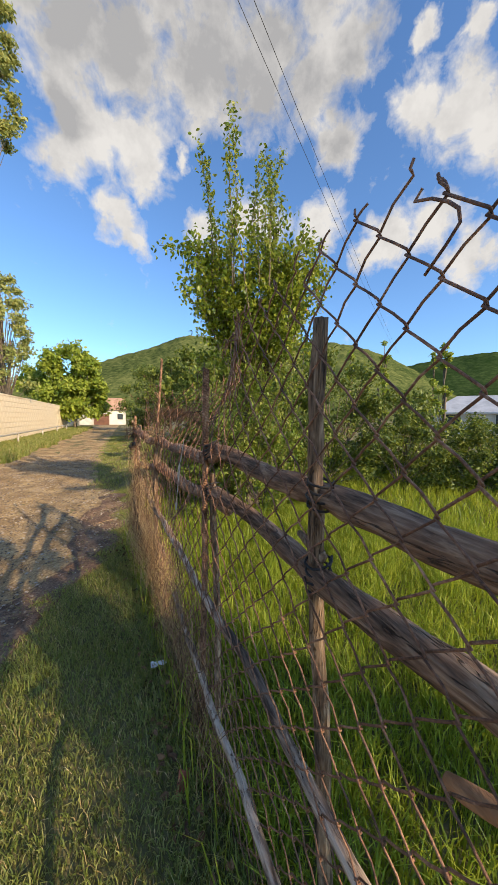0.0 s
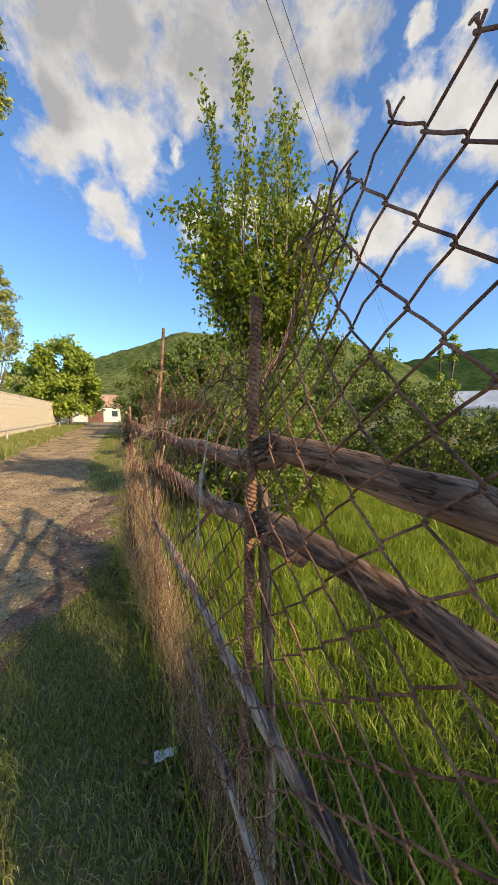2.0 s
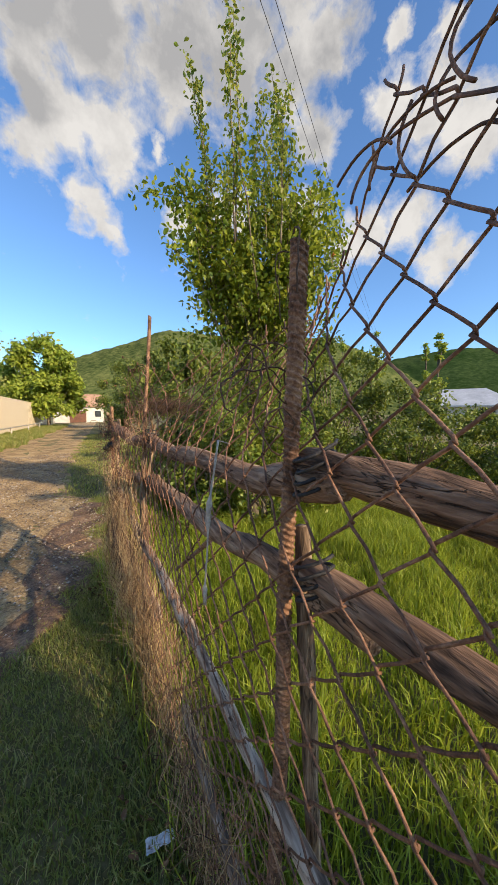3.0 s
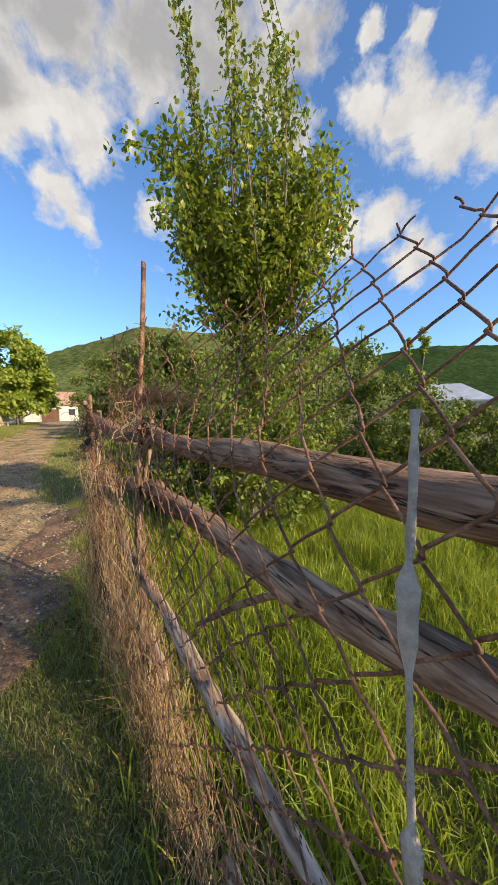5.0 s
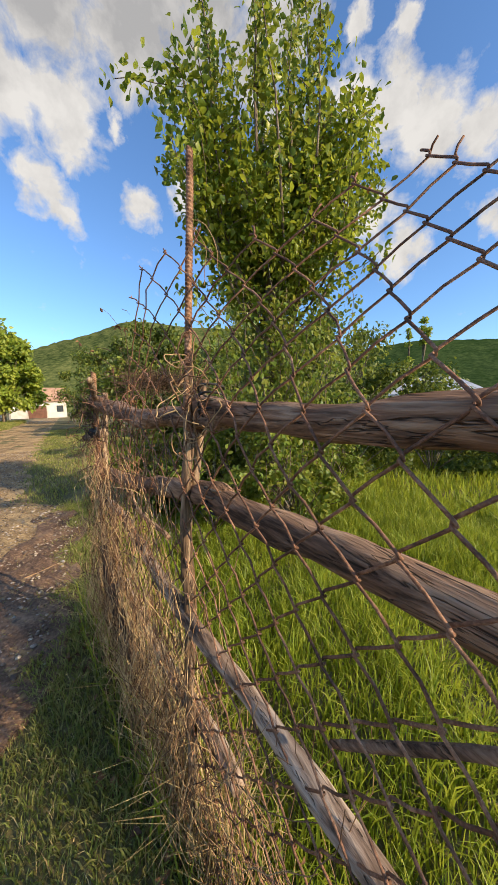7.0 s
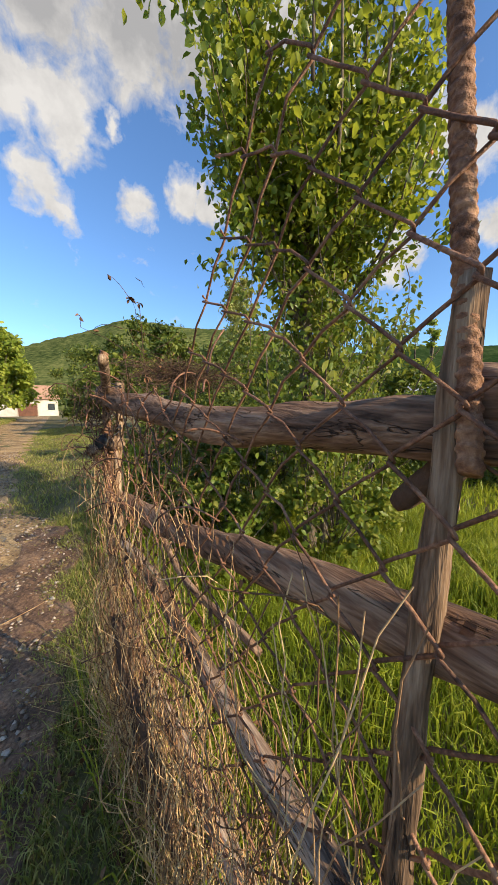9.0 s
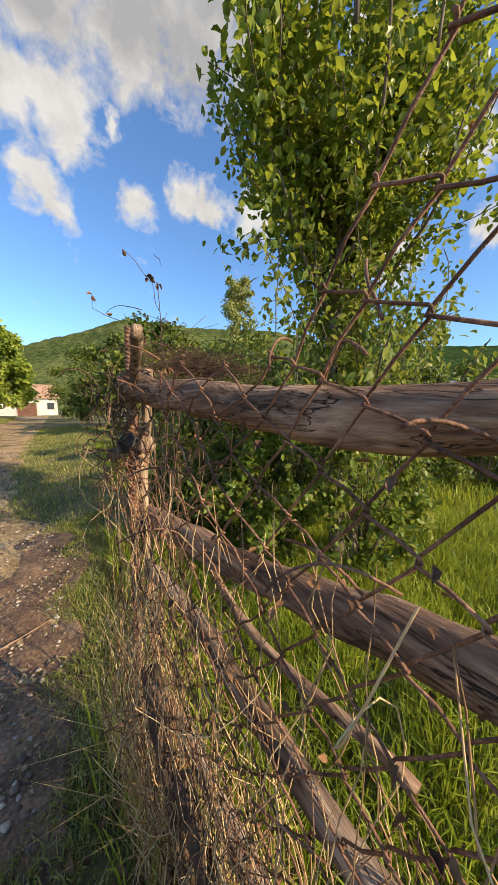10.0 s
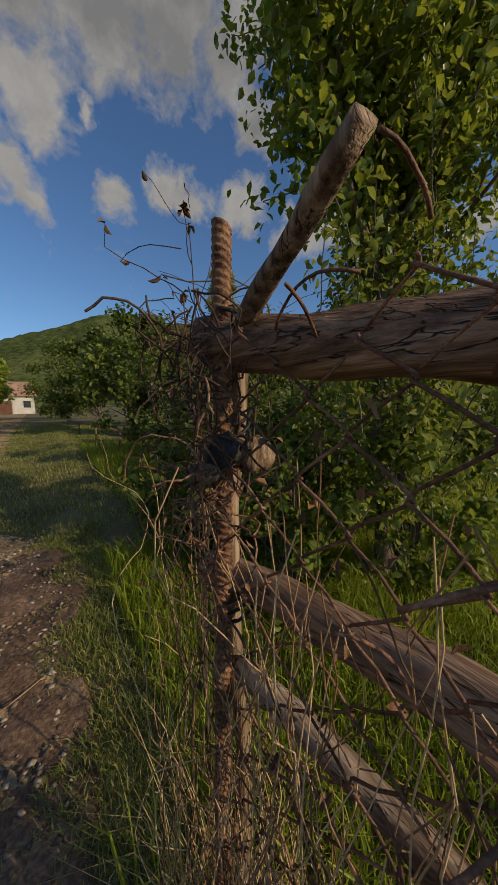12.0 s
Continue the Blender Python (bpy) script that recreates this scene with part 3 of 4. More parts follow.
def net_wire(i):
    rnd = random.Random(100 + i)
    half = CELL / 2
    y0 = -0.623 + i * half
    tear = float(np.interp(y0, [0.0, 0.95, 1.1, 1.9, 2.2, 2.5, 2.65, 3.4], [1.80, 1.84, 1.72, 1.70, 1.68, 1.74, 1.52, 1.50])) + 0.02 * math.sin(i * 0.9)
    count = int((tear - 0.045) / half)
    pts = []
    for j in range(count + 1):
        on_right = (i + j) % 2 == 0
        yk = y0 + (half + 0.0035 if on_right else -0.0035)
        z = 0.075 + j * half
        s = 0.0045 if on_right else -0.0045
        pts.append(net_place(yk - (0.0022 if on_right else -0.0022), z - 0.0032, s * -0.6))
        pts.append(net_place(yk, z, s))
        pts.append(net_place(yk - (0.0022 if on_right else -0.0022), z + 0.0032, s * 0.9))
        if j < count:
            pts.append(net_place(y0 + half / 2, z + half / 2, 0.002 * math.sin(j + i)))
    # the loose end curls over
    last, way = pts[-1], Vector((rnd.uniform(-0.2, 0.3), rnd.uniform(-0.8, 0.9), rnd.uniform(0.5, 1.0))).normalized()
    turn = rnd.uniform(-0.5, 0.5)
    if y0 < 2.3:
        for _ in range(rnd.choice((1, 2, 2, 3))):
            last = last + way * 0.011
            way = (way + Vector((0.1, turn, -0.12))).normalized()
            pts.append(last)
    return mesh_from("wire", *tube(pts, 0.0021 if y0 < 2.3 else 0.0018, 6), WIRE)


WIRES = 80
for i in range(WIRES):
    part("wire", net_wire(i), netting)


def curl(start, way, turn, length, seed, r=0.0021):
    rnd = random.Random(seed)
    p, w = Vector(start), Vector(way).normalized()
    pts = [p]
    for _ in range(int(length / 0.012)):
        p = p + w * 0.012
        w = (w + Vector(turn) * 0.25 + Vector((rnd.uniform(-1, 1), rnd.uniform(-1, 1), rnd.uniform(-1, 1))) * 0.08).normalized()
        pts.append(p)
    return mesh_from("loose_wire", *tube(pts, r, 6), WIRE)


# one long end stands up in a hook
hook = [Vector((0.437, 0.043, 1.68)), Vector((0.439, 0.017, 1.705)), Vector((0.44, 0.002, 1.722)), Vector((0.439, 0.004, 1.738)), Vector((0.438, 0.016, 1.752)), Vector((0.437, 0.038, 1.769)), Vector((0.436, 0.062, 1.780)), Vector((0.437, 0.052, 1.790))]
part("loose_wire", mesh_from("loose_wire", *tube(hook, 0.0022, 6), WIRE), netting)
rnd = random.Random(5)
for k in range(7):
    y = 0.78 + k * 0.03
    part("loose_wire", curl((fence_x(y) + 0.06, y, 1.70 + 0.08 * abs(math.sin(k * 2))), (0.1, rnd.uniform(-1, 1), 1), (0.05, rnd.choice((-0.9, 0.9)), -0.5), rnd.uniform(0.08, 0.17), k), netting)
for k in range(34):
    y = rnd.uniform(2.5, 3.4)
    z = rnd.choice((rnd.uniform(1.30, 1.42), rnd.uniform(0.9, 1.3), rnd.uniform(0.4, 1.2)))
    part("loose_wire", curl((fence_x(y) - 0.03, y, z), (rnd.uniform(-0.6, 0.3), rnd.uniform(-1, 1), rnd.uniform(0.2, 1)), (rnd.uniform(-0.5, 0.5), rnd.uniform(-0.8, 0.8), -0.6), rnd.uniform(0.06, 0.16), 50 + k, 0.0017), netting)


# ---- dry growth on the fence ----
def stems(count, y_range, h_range, seed, spread, r=0.0017, lean=0.35):
    rnd = random.Random(seed)
    out = []
    for _ in range(count):
        y = rnd.uniform(*y_range)
        p = Vector((fence_x(y) - 0.03 + rnd.gauss(0, spread), y, 0.0))
        w = Vector((rnd.gauss(0, 0.12), rnd.gauss(0, 0.15), 1)).normalized()
        h = rnd.uniform(*h_range)
        pts = [p]
        while p.z < h and len(pts) < 40:
            p = p + w * 0.05
            w = (w + Vector((rnd.gauss(0, lean), rnd.gauss(0, lean), 0.25 + rnd.gauss(0, 0.3)))).normalized()
            off = p.x - (fence_x(p.y) - 0.035)
            w.x -= off * 3
            pts.append(p)
        out.append(tube(pts, [r * (1 - 0.5 * i / len(pts)) for i in range(len(pts))], 4, False))
    return joined(out)


thing("dry_bindweed", "dense tan dry vine stems climbing the end of the netting", "dry vines", kind="stuff", me=mesh_from("dry_bindweed", *stems(470, (2.3, 3.45), (0.25, 1.2), 1, 0.032, 0.0015, 0.20), STRAW))
thing("dry_bindweed", "thin brown dry stems woven through the lower netting", "dry vines", kind="stuff", me=mesh_from("dry_bindweed", *stems(420, (0.7, 2.5), (0.15, 0.8), 2, 0.03, 0.0013, 0.25), STEM))



def tangle(count, centre, size, seed):
    rnd = random.Random(seed)
    out = []
    for _ in range(count):
        p = Vector(centre) + Vector([rnd.gauss(0, k) for k in size])
        w = Vector((rnd.gauss(0, 1), rnd.gauss(0, 1), rnd.gauss(0, 1))).normalized()
        pts = [p]
        for _ in range(rnd.randint(6, 16)):
            p = p + w * 0.014
            w = (w + Vector([rnd.gauss(0, 0.3) for _ in range(3)]) + (Vector(centre) - p) * 2.5).normalized()
            pts.append(p)
        out.append(tube(pts, rnd.uniform(0.0009, 0.0018), 4, False))
    return joined(out)


thing("vine_tangle", "brown dead vine tangle round the top of the end post", "dry vines", kind="stuff", me=mesh_from("vine_tangle", *tangle(44, (0.075, 3.345, 1.32), (0.016, 0.022, 0.05), 4), BARK_DARK))
thing("vine_tangle", "brown dead vine tangle hanging on the end post", "dry vines", kind="stuff", me=mesh_from("vine_tangle", *tangle(34, (0.065, 3.31, 1.16), (0.010, 0.014, 0.05), 5), WIRE))
thing("vine_tangle", "dark dead bramble tangle behind the top rail", "dry vines", kind="stuff", me=mesh_from("vine_tangle", *tangle(800, (0.70, 4.25, 1.54), (0.20, 0.12, 0.05), 6), BARK_DARK))

thing("vine_tangle", "reddish-brown dead creeper wound round the dark steel post", "dry vines", kind="stuff", me=mesh_from("vine_tangle", *tangle(16, (0.372, 1.03, 1.48), (0.005, 0.008, 0.10), 8), BARK_DARK))
thing("vine_tangle", "tan dead creeper caught in the netting beside the steel post", "dry vines", kind="stuff", me=mesh_from("vine_tangle", *tangle(26, (0.238, 2.16, 1.38), (0.006, 0.03, 0.10), 9), STEM))

rs = np.random.RandomState(3)


def withered(name, label, n, lo, hi, size):
    c = rs.uniform(lo, hi, (n, 3))
    c[:, 0] += np.array([fence_x(y) for y in c[:, 1]])
    thing(name, label, "dry leaves", kind="stuff", me=leaf_cloud(name, c, np.tile((0, 0, 1.0), (n, 1)), rs.uniform(size * 0.5, size, n), DRYLEAF, rs, 0.5, 0.9))


withered("withered_leaves", "curled brown withered leaves caught in the netting", 330, (-0.06, 2.5, 0.05), (0.02, 3.45, 1.3), 0.022)
withered("withered_leaves", "curled brown withered leaves among thin stems", 160, (-0.05, 0.9, 0.05), (0.02, 2.3, 0.7), 0.018)


def dead_branch(at, seed, height, label, lean=(0.0, 0.0), spread=0.35, leaves=12):
    rnd = random.Random(seed)
    holder = thing("dead_branch", label, "dead branch", at=at)
    main, twigs, tips = [], [], []
    p = Vector((0, 0, 0))
    w = Vector((lean[0], lean[1], 1)).normalized()
    steps = 14
    for i in range(steps + 1):
        main.append(p)
        p = p + w * height / steps
        w = (w + Vector((rnd.gauss(0, 0.05), rnd.gauss(0, 0.05), 0.15))).normalized()
        if i > 3:
            q, u = p, Vector((rnd.gauss(0, 1), rnd.gauss(0, 1), rnd.uniform(0.1, 0.9))).normalized()
            pts = [q]
            for _ in range(rnd.randint(3, 7)):
                q = q + u * spread * height * 0.12
                u = (u + Vector((rnd.gauss(0, 0.3), rnd.gauss(0, 0.3), rnd.gauss(0, 0.25)))).normalized()
                pts.append(q)
            twigs.append(tube(pts, [0.0022 * (1 - 0.6 * k / len(pts)) for k in range(len(pts))], 4))
            tips.append(pts[-1])
    tips.append(main[-1])
    part("stem", mesh_from("stem", *tube(main, [0.0045 * (1 - 0.6 * k / len(main)) for k in range(len(main))], 6), BARK_DARK), holder)
    tagged(part("twig_growth", mesh_from("twig_growth", *joined(twigs), BARK_DARK), holder), kind="stuff")
    r2 = np.random.RandomState(seed)
    c = np.array([tuple(tips[-1] if k < 4 else tips[rnd.randrange(len(tips))]) for k in range(leaves)])
    part("withered_leaf", leaf_cloud("withered_leaf", c, np.tile((0, 0, 1.0), (leaves, 1)), r2.uniform(0.02, 0.04, leaves), DRYLEAF, r2, 0.5, 1.0, 0.8), holder, "brown shrivelled leaves")["kind"] = "stuff"
    return holder


dead_branch((0.475, 4.05, 0.0), 7, 1.93, "thin dead shoot with curled brown leaves above the end post", (0.0, 0.02), 0.16, 16)
for k, (bx, by, bh) in enumerate(((0.26, 3.75, 1.5), (0.42, 4.1, 1.55), (0.32, 3.9, 1.6), (0.55, 4.3, 1.65), (0.75, 4.4, 1.7), (0.95, 4.35, 1.65), (0.65, 4.6, 1.6), (0.16, 3.65, 1.4))):
    dead_branch((bx, by, 0.0), 8 + k, bh, "thin dead bramble shoots with brown leaves behind the fence", (0.02, 0.03), 0.3, 12)


# ---- trees and bushes ----
def limb(a, way, length, r0, r1, seed, bend=0.12, rise=0.05, step=0.12):
    rnd = random.Random(seed)
    p, w = Vector(a), Vector(way).normalized()
    pts = [p]
    for _ in range(max(3, int(length / step))):
        p = p + w * step
        w = (w + Vector((rnd.gauss(0, bend), rnd.gauss(0, bend), rnd.gauss(rise, bend)))).normalized()
        pts.append(p)
    radii = [r0 + (r1 - r0) * i / (len(pts) - 1) for i in range(len(pts))]
    return pts, radii


def leaves_on(paths, per_m, reach, size, rs):
    """Leaf places and facing scattered along twigs."""
    cs = []
    for pts in paths:
        n = max(2, int(per_m * len(pts) * 0.12))
        idx = rs.randint(len(pts) // 5, len(pts), n)
        base = np.array([tuple(pts[k]) for k in idx])
        cs.append(base + rs.normal(size=(n, 3)) * reach)
    c = np.concatenate(cs)
    return c, rs.uniform(size * 0.55, size, len(c))


def fruit_tree(at, seed):
    """A young fruit tree: forked stems, long upright shoots, a crown with gaps and a leafy skirt."""
    rnd = random.Random(seed)
    r2 = np.random.RandomState(seed)
    tree = thing("fruit_tree", "young green fruit tree with upright shoots and reddening fruit", "tree", at=at)
    trunk_pts, trunk_r = limb((0, 0, -0.1), (0.02, 0.02, 1), 2.8, 0.06, 0.042, seed, 0.03, 0.1)
    part("trunk", mesh_from("trunk", *tube(trunk_pts, trunk_r, 12, True, 0.2, seed), BARK), tree)
    second, second_r = limb((0.09, -0.05, -0.1), (0.08, -0.05, 1), 2.9, 0.035, 0.022, seed + 1, 0.04, 0.1)
    part("trunk", mesh_from("trunk", *tube(second, second_r, 10, True, 0.2, seed + 1), BARK), tree)
    shoots = []
    for k in range(42):
        start = rnd.choice(trunk_pts[17:] + second[18:])
        a = rnd.uniform(0, 2 * math.pi)
        out = rnd.uniform(0.25, 1.45)
        pts, radii = limb(start, (math.cos(a) * out, math.sin(a) * out, 1.0), rnd.uniform(1.0, 2.0), 0.017, 0.004, seed + 10 + k, 0.10, 0.16)
        part("limb", mesh_from("limb", *tube(pts, radii, 6), BARK), tree)
        shoots.append(pts)
        for m in range(4):
            b = rnd.uniform(0, 2 * math.pi)
            tw, tr = limb(rnd.choice(pts[3:]), (math.cos(b), math.sin(b), rnd.uniform(0.1, 0.8)), rnd.uniform(0.3, 0.75), 0.005, 0.002, seed + 100 + k * 5 + m, 0.16, 0.05)
            shoots.append(tw)
    tall = []
    for k in range(14):
        a = k * 0.9 + 0.3
        pts, radii = limb(((0.25 + 0.06 * (k % 6)) * math.cos(a), (0.25 + 0.06 * (k % 6)) * math.sin(a), 3.4 + 0.2 * math.sin(k)), (0.10 * math.cos(a), 0.10 * math.sin(a), 1), 1.6 + 0.55 * math.sin(k * 1.9 + 0.6), 0.010, 0.002, seed + 400 + k, 0.05, 0.1)
        part("limb", mesh_from("limb", *tube(pts, radii, 5), BARK), tree)
        tall.append(pts)
    skirt = []
    for k in range(64):
        a = rnd.uniform(0, 2 * math.pi)
        r = rnd.uniform(0.05, 0.55)
        pts, _ = limb((r * math.cos(a), r * math.sin(a), rnd.uniform(0.2, 2.1)), (rnd.gauss(0, 0.4), rnd.gauss(0, 0.4), 1), rnd.uniform(0.6, 1.3), 0.006, 0.002, seed + 600 + k, 0.12, 0.1)
        skirt.append(pts)
    part("twig_growth", mesh_from("twig_growth", *joined([tube(p, 0.0035, 4, False) for p in shoots + skirt]), BARK), tree)["kind"] = "stuff"
    c, s = leaves_on(shoots, 112, 0.06, 0.08, r2)
    part("crown", leaf_cloud("crown", c, np.tile((0, 0, 1.0), (len(c), 1)), s, LEAF, r2, 0.62, 0.3, 0.7), tree, "dense green pointed leaves")
    c, s = leaves_on(tall, 120, 0.04, 0.07, r2)
    part("shoot_foliage", leaf_cloud("shoot_foliage", c, np.tile((0, 0, 1.0), (len(c), 1)), s, LEAF_YOUNG, r2, 0.55, 0.3, 0.3), tree, "yellow-green leaves of upright shoots")["kind"] = "stuff"
    c, s = leaves_on(skirt, 95, 0.06, 0.07, r2)
    part("skirt", leaf_cloud("skirt", c, np.tile((0, 0, 1.0), (len(c), 1)), s, LEAF_YOUNG, r2, 0.55, 0.3, 0.6), tree, "pale leaves round the stems")
    for k in range(6):
        bm = bmesh.new()
        bmesh.ops.create_icosphere(bm, subdivisions=2, radius=0.024)
        for v in bm.verts:
            v.co.z *= 1.25
        me = bpy.data.meshes.new("fruit")
        bm.to_mesh(me)
        bm.free()
        me.materials.append(FRUIT)
        fr = part("fruit", me, tree, "small reddish fruit")
        fr.location = rnd.choice(shoots)[-1] + Vector((0, 0, -0.05))
    return tree


def leafy(name, label, category, at, size, count, leaf, material, seed, trunk=0.0, clumps=26, top=1.0, group=""):
    """A bush or tree: stems and a crown of leaf clumps spread over an uneven volume."""
    rnd = random.Random(seed)
    r2 = np.random.RandomState(seed)
    holder = thing(name, label, category, group, at=at)
    cs, rad, twigs = [], [], []
    for k in range(clumps):
        a, u = rnd.uniform(0, 2 * math.pi), rnd.random()
        zf = rnd.uniform(0.05, 1.0)
        wide = math.sqrt(max(0.05, 1 - (abs(zf - 0.4) / 0.62) ** 2)) if top >= 1 else (1 - zf * (1 - top)) * min(1, zf * 6 + 0.35)
        r = math.sqrt(u) * wide
        c = Vector((math.cos(a) * r * size[0], math.sin(a) * r * size[1], trunk + zf * size[2]))
        cs.append(c)
        rad.append(rnd.uniform(0.16, 0.34) * min(size[0], size[1], size[2] * 0.7))
        start = Vector((c.x * 0.15, c.y * 0.15, max(trunk * 0.7 + 0.25 * zf * size[2], c.z - 2.2 * size[0])))
        twigs.append(tube(along(start, c, 6, 0.12 * rad[-1], seed + k), [min(0.006 * size[2], 0.028) * (1 - 0.13 * i) for i in range(7)], 5))
    if trunk:
        pts, radii = limb((0, 0, -0.1), (rnd.gauss(0, 0.03), rnd.gauss(0, 0.03), 1), trunk + size[2] * 0.55, 0.035 * size[2] * 0.6, 0.01 * size[2], seed, 0.03, 0.1, (trunk + size[2] * 0.5) / 14)
        part("trunk", mesh_from("trunk", *tube(pts, radii, 10, True, 0.2, seed), BARK), holder)
    tagged(part("branchwork", mesh_from("branchwork", *joined(twigs), BARK), holder), kind="stuff")
    pick = r2.randint(0, clumps, count)
    c = np.array([tuple(p) for p in cs])[pick]
    d = r2.normal(size=(count, 3))
    d /= np.linalg.norm(d, axis=1)[:, None]
    rr = np.array(rad)[pick] * r2.uniform(0.25, 1.15, count)
    c = c + d * rr[:, None] * (1, 1, 0.85)
    c[:, 2] = np.maximum(c[:, 2], 0.02)
    part("crown", leaf_cloud("crown", c, d + (0, 0, 0.5), r2.uniform(0.6, 1.0, count) * leaf, material, r2, 0.6, 0.3, 0.3), holder)
    return holder


fruit_tree((1.74, 4.08, 0), 11)

# hedge and bushes behind the meadow
HEDGE = [
    (3.4, 7.4, 1.6, 1.3, 2.9, 6000), (5.0, 6.6, 1.5, 1.2, 3.1, 6000), (6.6, 5.8, 1.5, 1.2, 2.2, 4500), (7.9, 4.4, 1.5, 1.3, 1.35, 4500),
    (2.2, 9.0, 1.5, 1.3, 2.3, 4500), (4.2, 10.0, 2.2, 1.6, 2.6, 4500), (1.6, 6.3, 0.8, 0.7, 1.3, 3500),
    (7.0, 9.0, 2.2, 1.6, 2.3, 4000), (10.2, 6.5, 2.0, 1.8, 1.5, 4000), (8.6, 2.4, 1.4, 1.3, 1.3, 3500),
]
for k, (hx, hy, sx, sy, sz, cnt) in enumerate(HEDGE):
    leafy("bush", "dense green bush at the edge of the meadow", "bush", (hx, hy, 0), (sx, sy, sz), cnt, 0.11, BUSHLEAF, 50 + k, 0.0, 30, group="hedge bushes")
SHRUBS = [(2.5, 5.5, 0.9, 0.8, 1.5), (3.8, 5.1, 1.0, 0.8, 1.6), (5.2, 4.5, 1.0, 0.8, 1.5), (6.5, 3.8, 1.0, 0.9, 1.3), (7.6, 2.8, 1.0, 0.9, 1.3), (1.0, 5.3, 0.6, 0.6, 1.25), (1.75, 5.0, 0.6, 0.5, 1.2)]
for k, (hx, hy, sx, sy, sz) in enumerate(SHRUBS):
    leafy("shrub", "low leafy shrub in front of the hedge", "bush", (hx, hy, 0), (sx, sy, sz), 3600, 0.085, BUSHLEAF, 70 + k, 0.0, 26, group="meadow shrubs")
for k, (hx, hy, sx, sy, sz) in enumerate(((1.15, 4.35, 0.5, 0.4, 1.15), (1.95, 4.0, 0.55, 0.45, 1.25), (2.7, 4.4, 0.6, 0.5, 1.2))):
    leafy("shrub", "bright green leafy suckers under the fruit tree", "bush", (hx, hy, 0), (sx, sy, sz), 2600, 0.075, LEAF_YOUNG, 170 + k, 0.0, 24, group="suckers under the tree")
# trees lining the road further on
for k, (hx, hy, sx, sy, sz, tr, cnt) in enumerate(((3.6, 17, 2.3, 2.0, 4.6, 0.4, 7000), (2.9, 24, 2.5, 2.4, 5.2, 0.4, 6500), (5.8, 13.5, 2.2, 2.0, 3.4, 0.4, 4500), (1.6, 36, 3.4, 3.0, 6.2, 0.5, 7000), (7.0, 22, 3.0, 3.0, 4.2, 0.8, 4500))):
    leafy("roadside_tree", "dark green spreading tree beside the road", "tree", (hx, hy, 0), (sx, sy, sz), cnt, 0.26, BUSHLEAF, 90 + k, tr, 30, group="roadside trees")
leafy("broad_tree", "broad light-green tree above the end of the wall", "tree", (-6.2, 41, 0), (3.7, 3.4, 8.4), 15000, 0.5, WALNUT, 120, 1.0, 60)
leafy("broad_tree", "light-green tree behind the garden wall", "tree", (-10.5, 45, 0), (3.4, 3.4, 6.0), 6000, 0.42, WALNUT, 121, 1.5, 36)
leafy("garden_tree", "thin sparse tree leaning over the garden wall", "tree", (-7.3, 23.5, 0), (1.7, 1.7, 7.5), 5000, 0.24, POPLAR, 122, 2.6, 44)
leafy("poplar", "tall pale poplar behind the garden wall", "tree", (-7.8, 24.0, 0), (1.7, 1.7, 14), 12000, 0.3, POPLAR, 123, 17.5, 80, 0.8)
leafy("poplar", "distant pale poplar above the bushes", "tree", (22.9, 44, 0), (3.4, 3.4, 17.5), 15000, 0.45, POPLAR, 124, 2.0, 80, 0.5)
for k, (hx, hy, hz) in enumerate(((9.5, 11.5, 4.0), (11.0, 11.0, 4.6), (12.5, 9.2, 4.3), (8.5, 12.5, 3.8), (13.4, 10.4, 4.2))):
    leafy("sapling", "slender light-green sapling behind the bushes", "tree", (hx, hy, 0), (0.4, 0.4, hz), 1300, 0.15, WALNUT, 140 + k, 0.5, 24, 0.25, group="saplings")
# unseen trees added behind the walker to shade the verge, fence and road
leafy("unseen_shade_tree", "leafy tree added out of view to shade the verge", "tree", (2.92, -3.0, 0), (1.2, 1.0, 1.75), 5000, 0.12, LEAF, 150, 0.75, 36)
leafy("unseen_shade_tree", "slim tall tree added out of view to shade the fence and road", "tree", (2.63, -3.16, 0), (0.6, 0.5, 1.4), 3600, 0.11, LEAF, 152, 2.7, 24)


# ---- garden wall, pipe rail, houses, cables ----
def wall_x(y):
    return -6.2 - 0.05 * (y - 18)


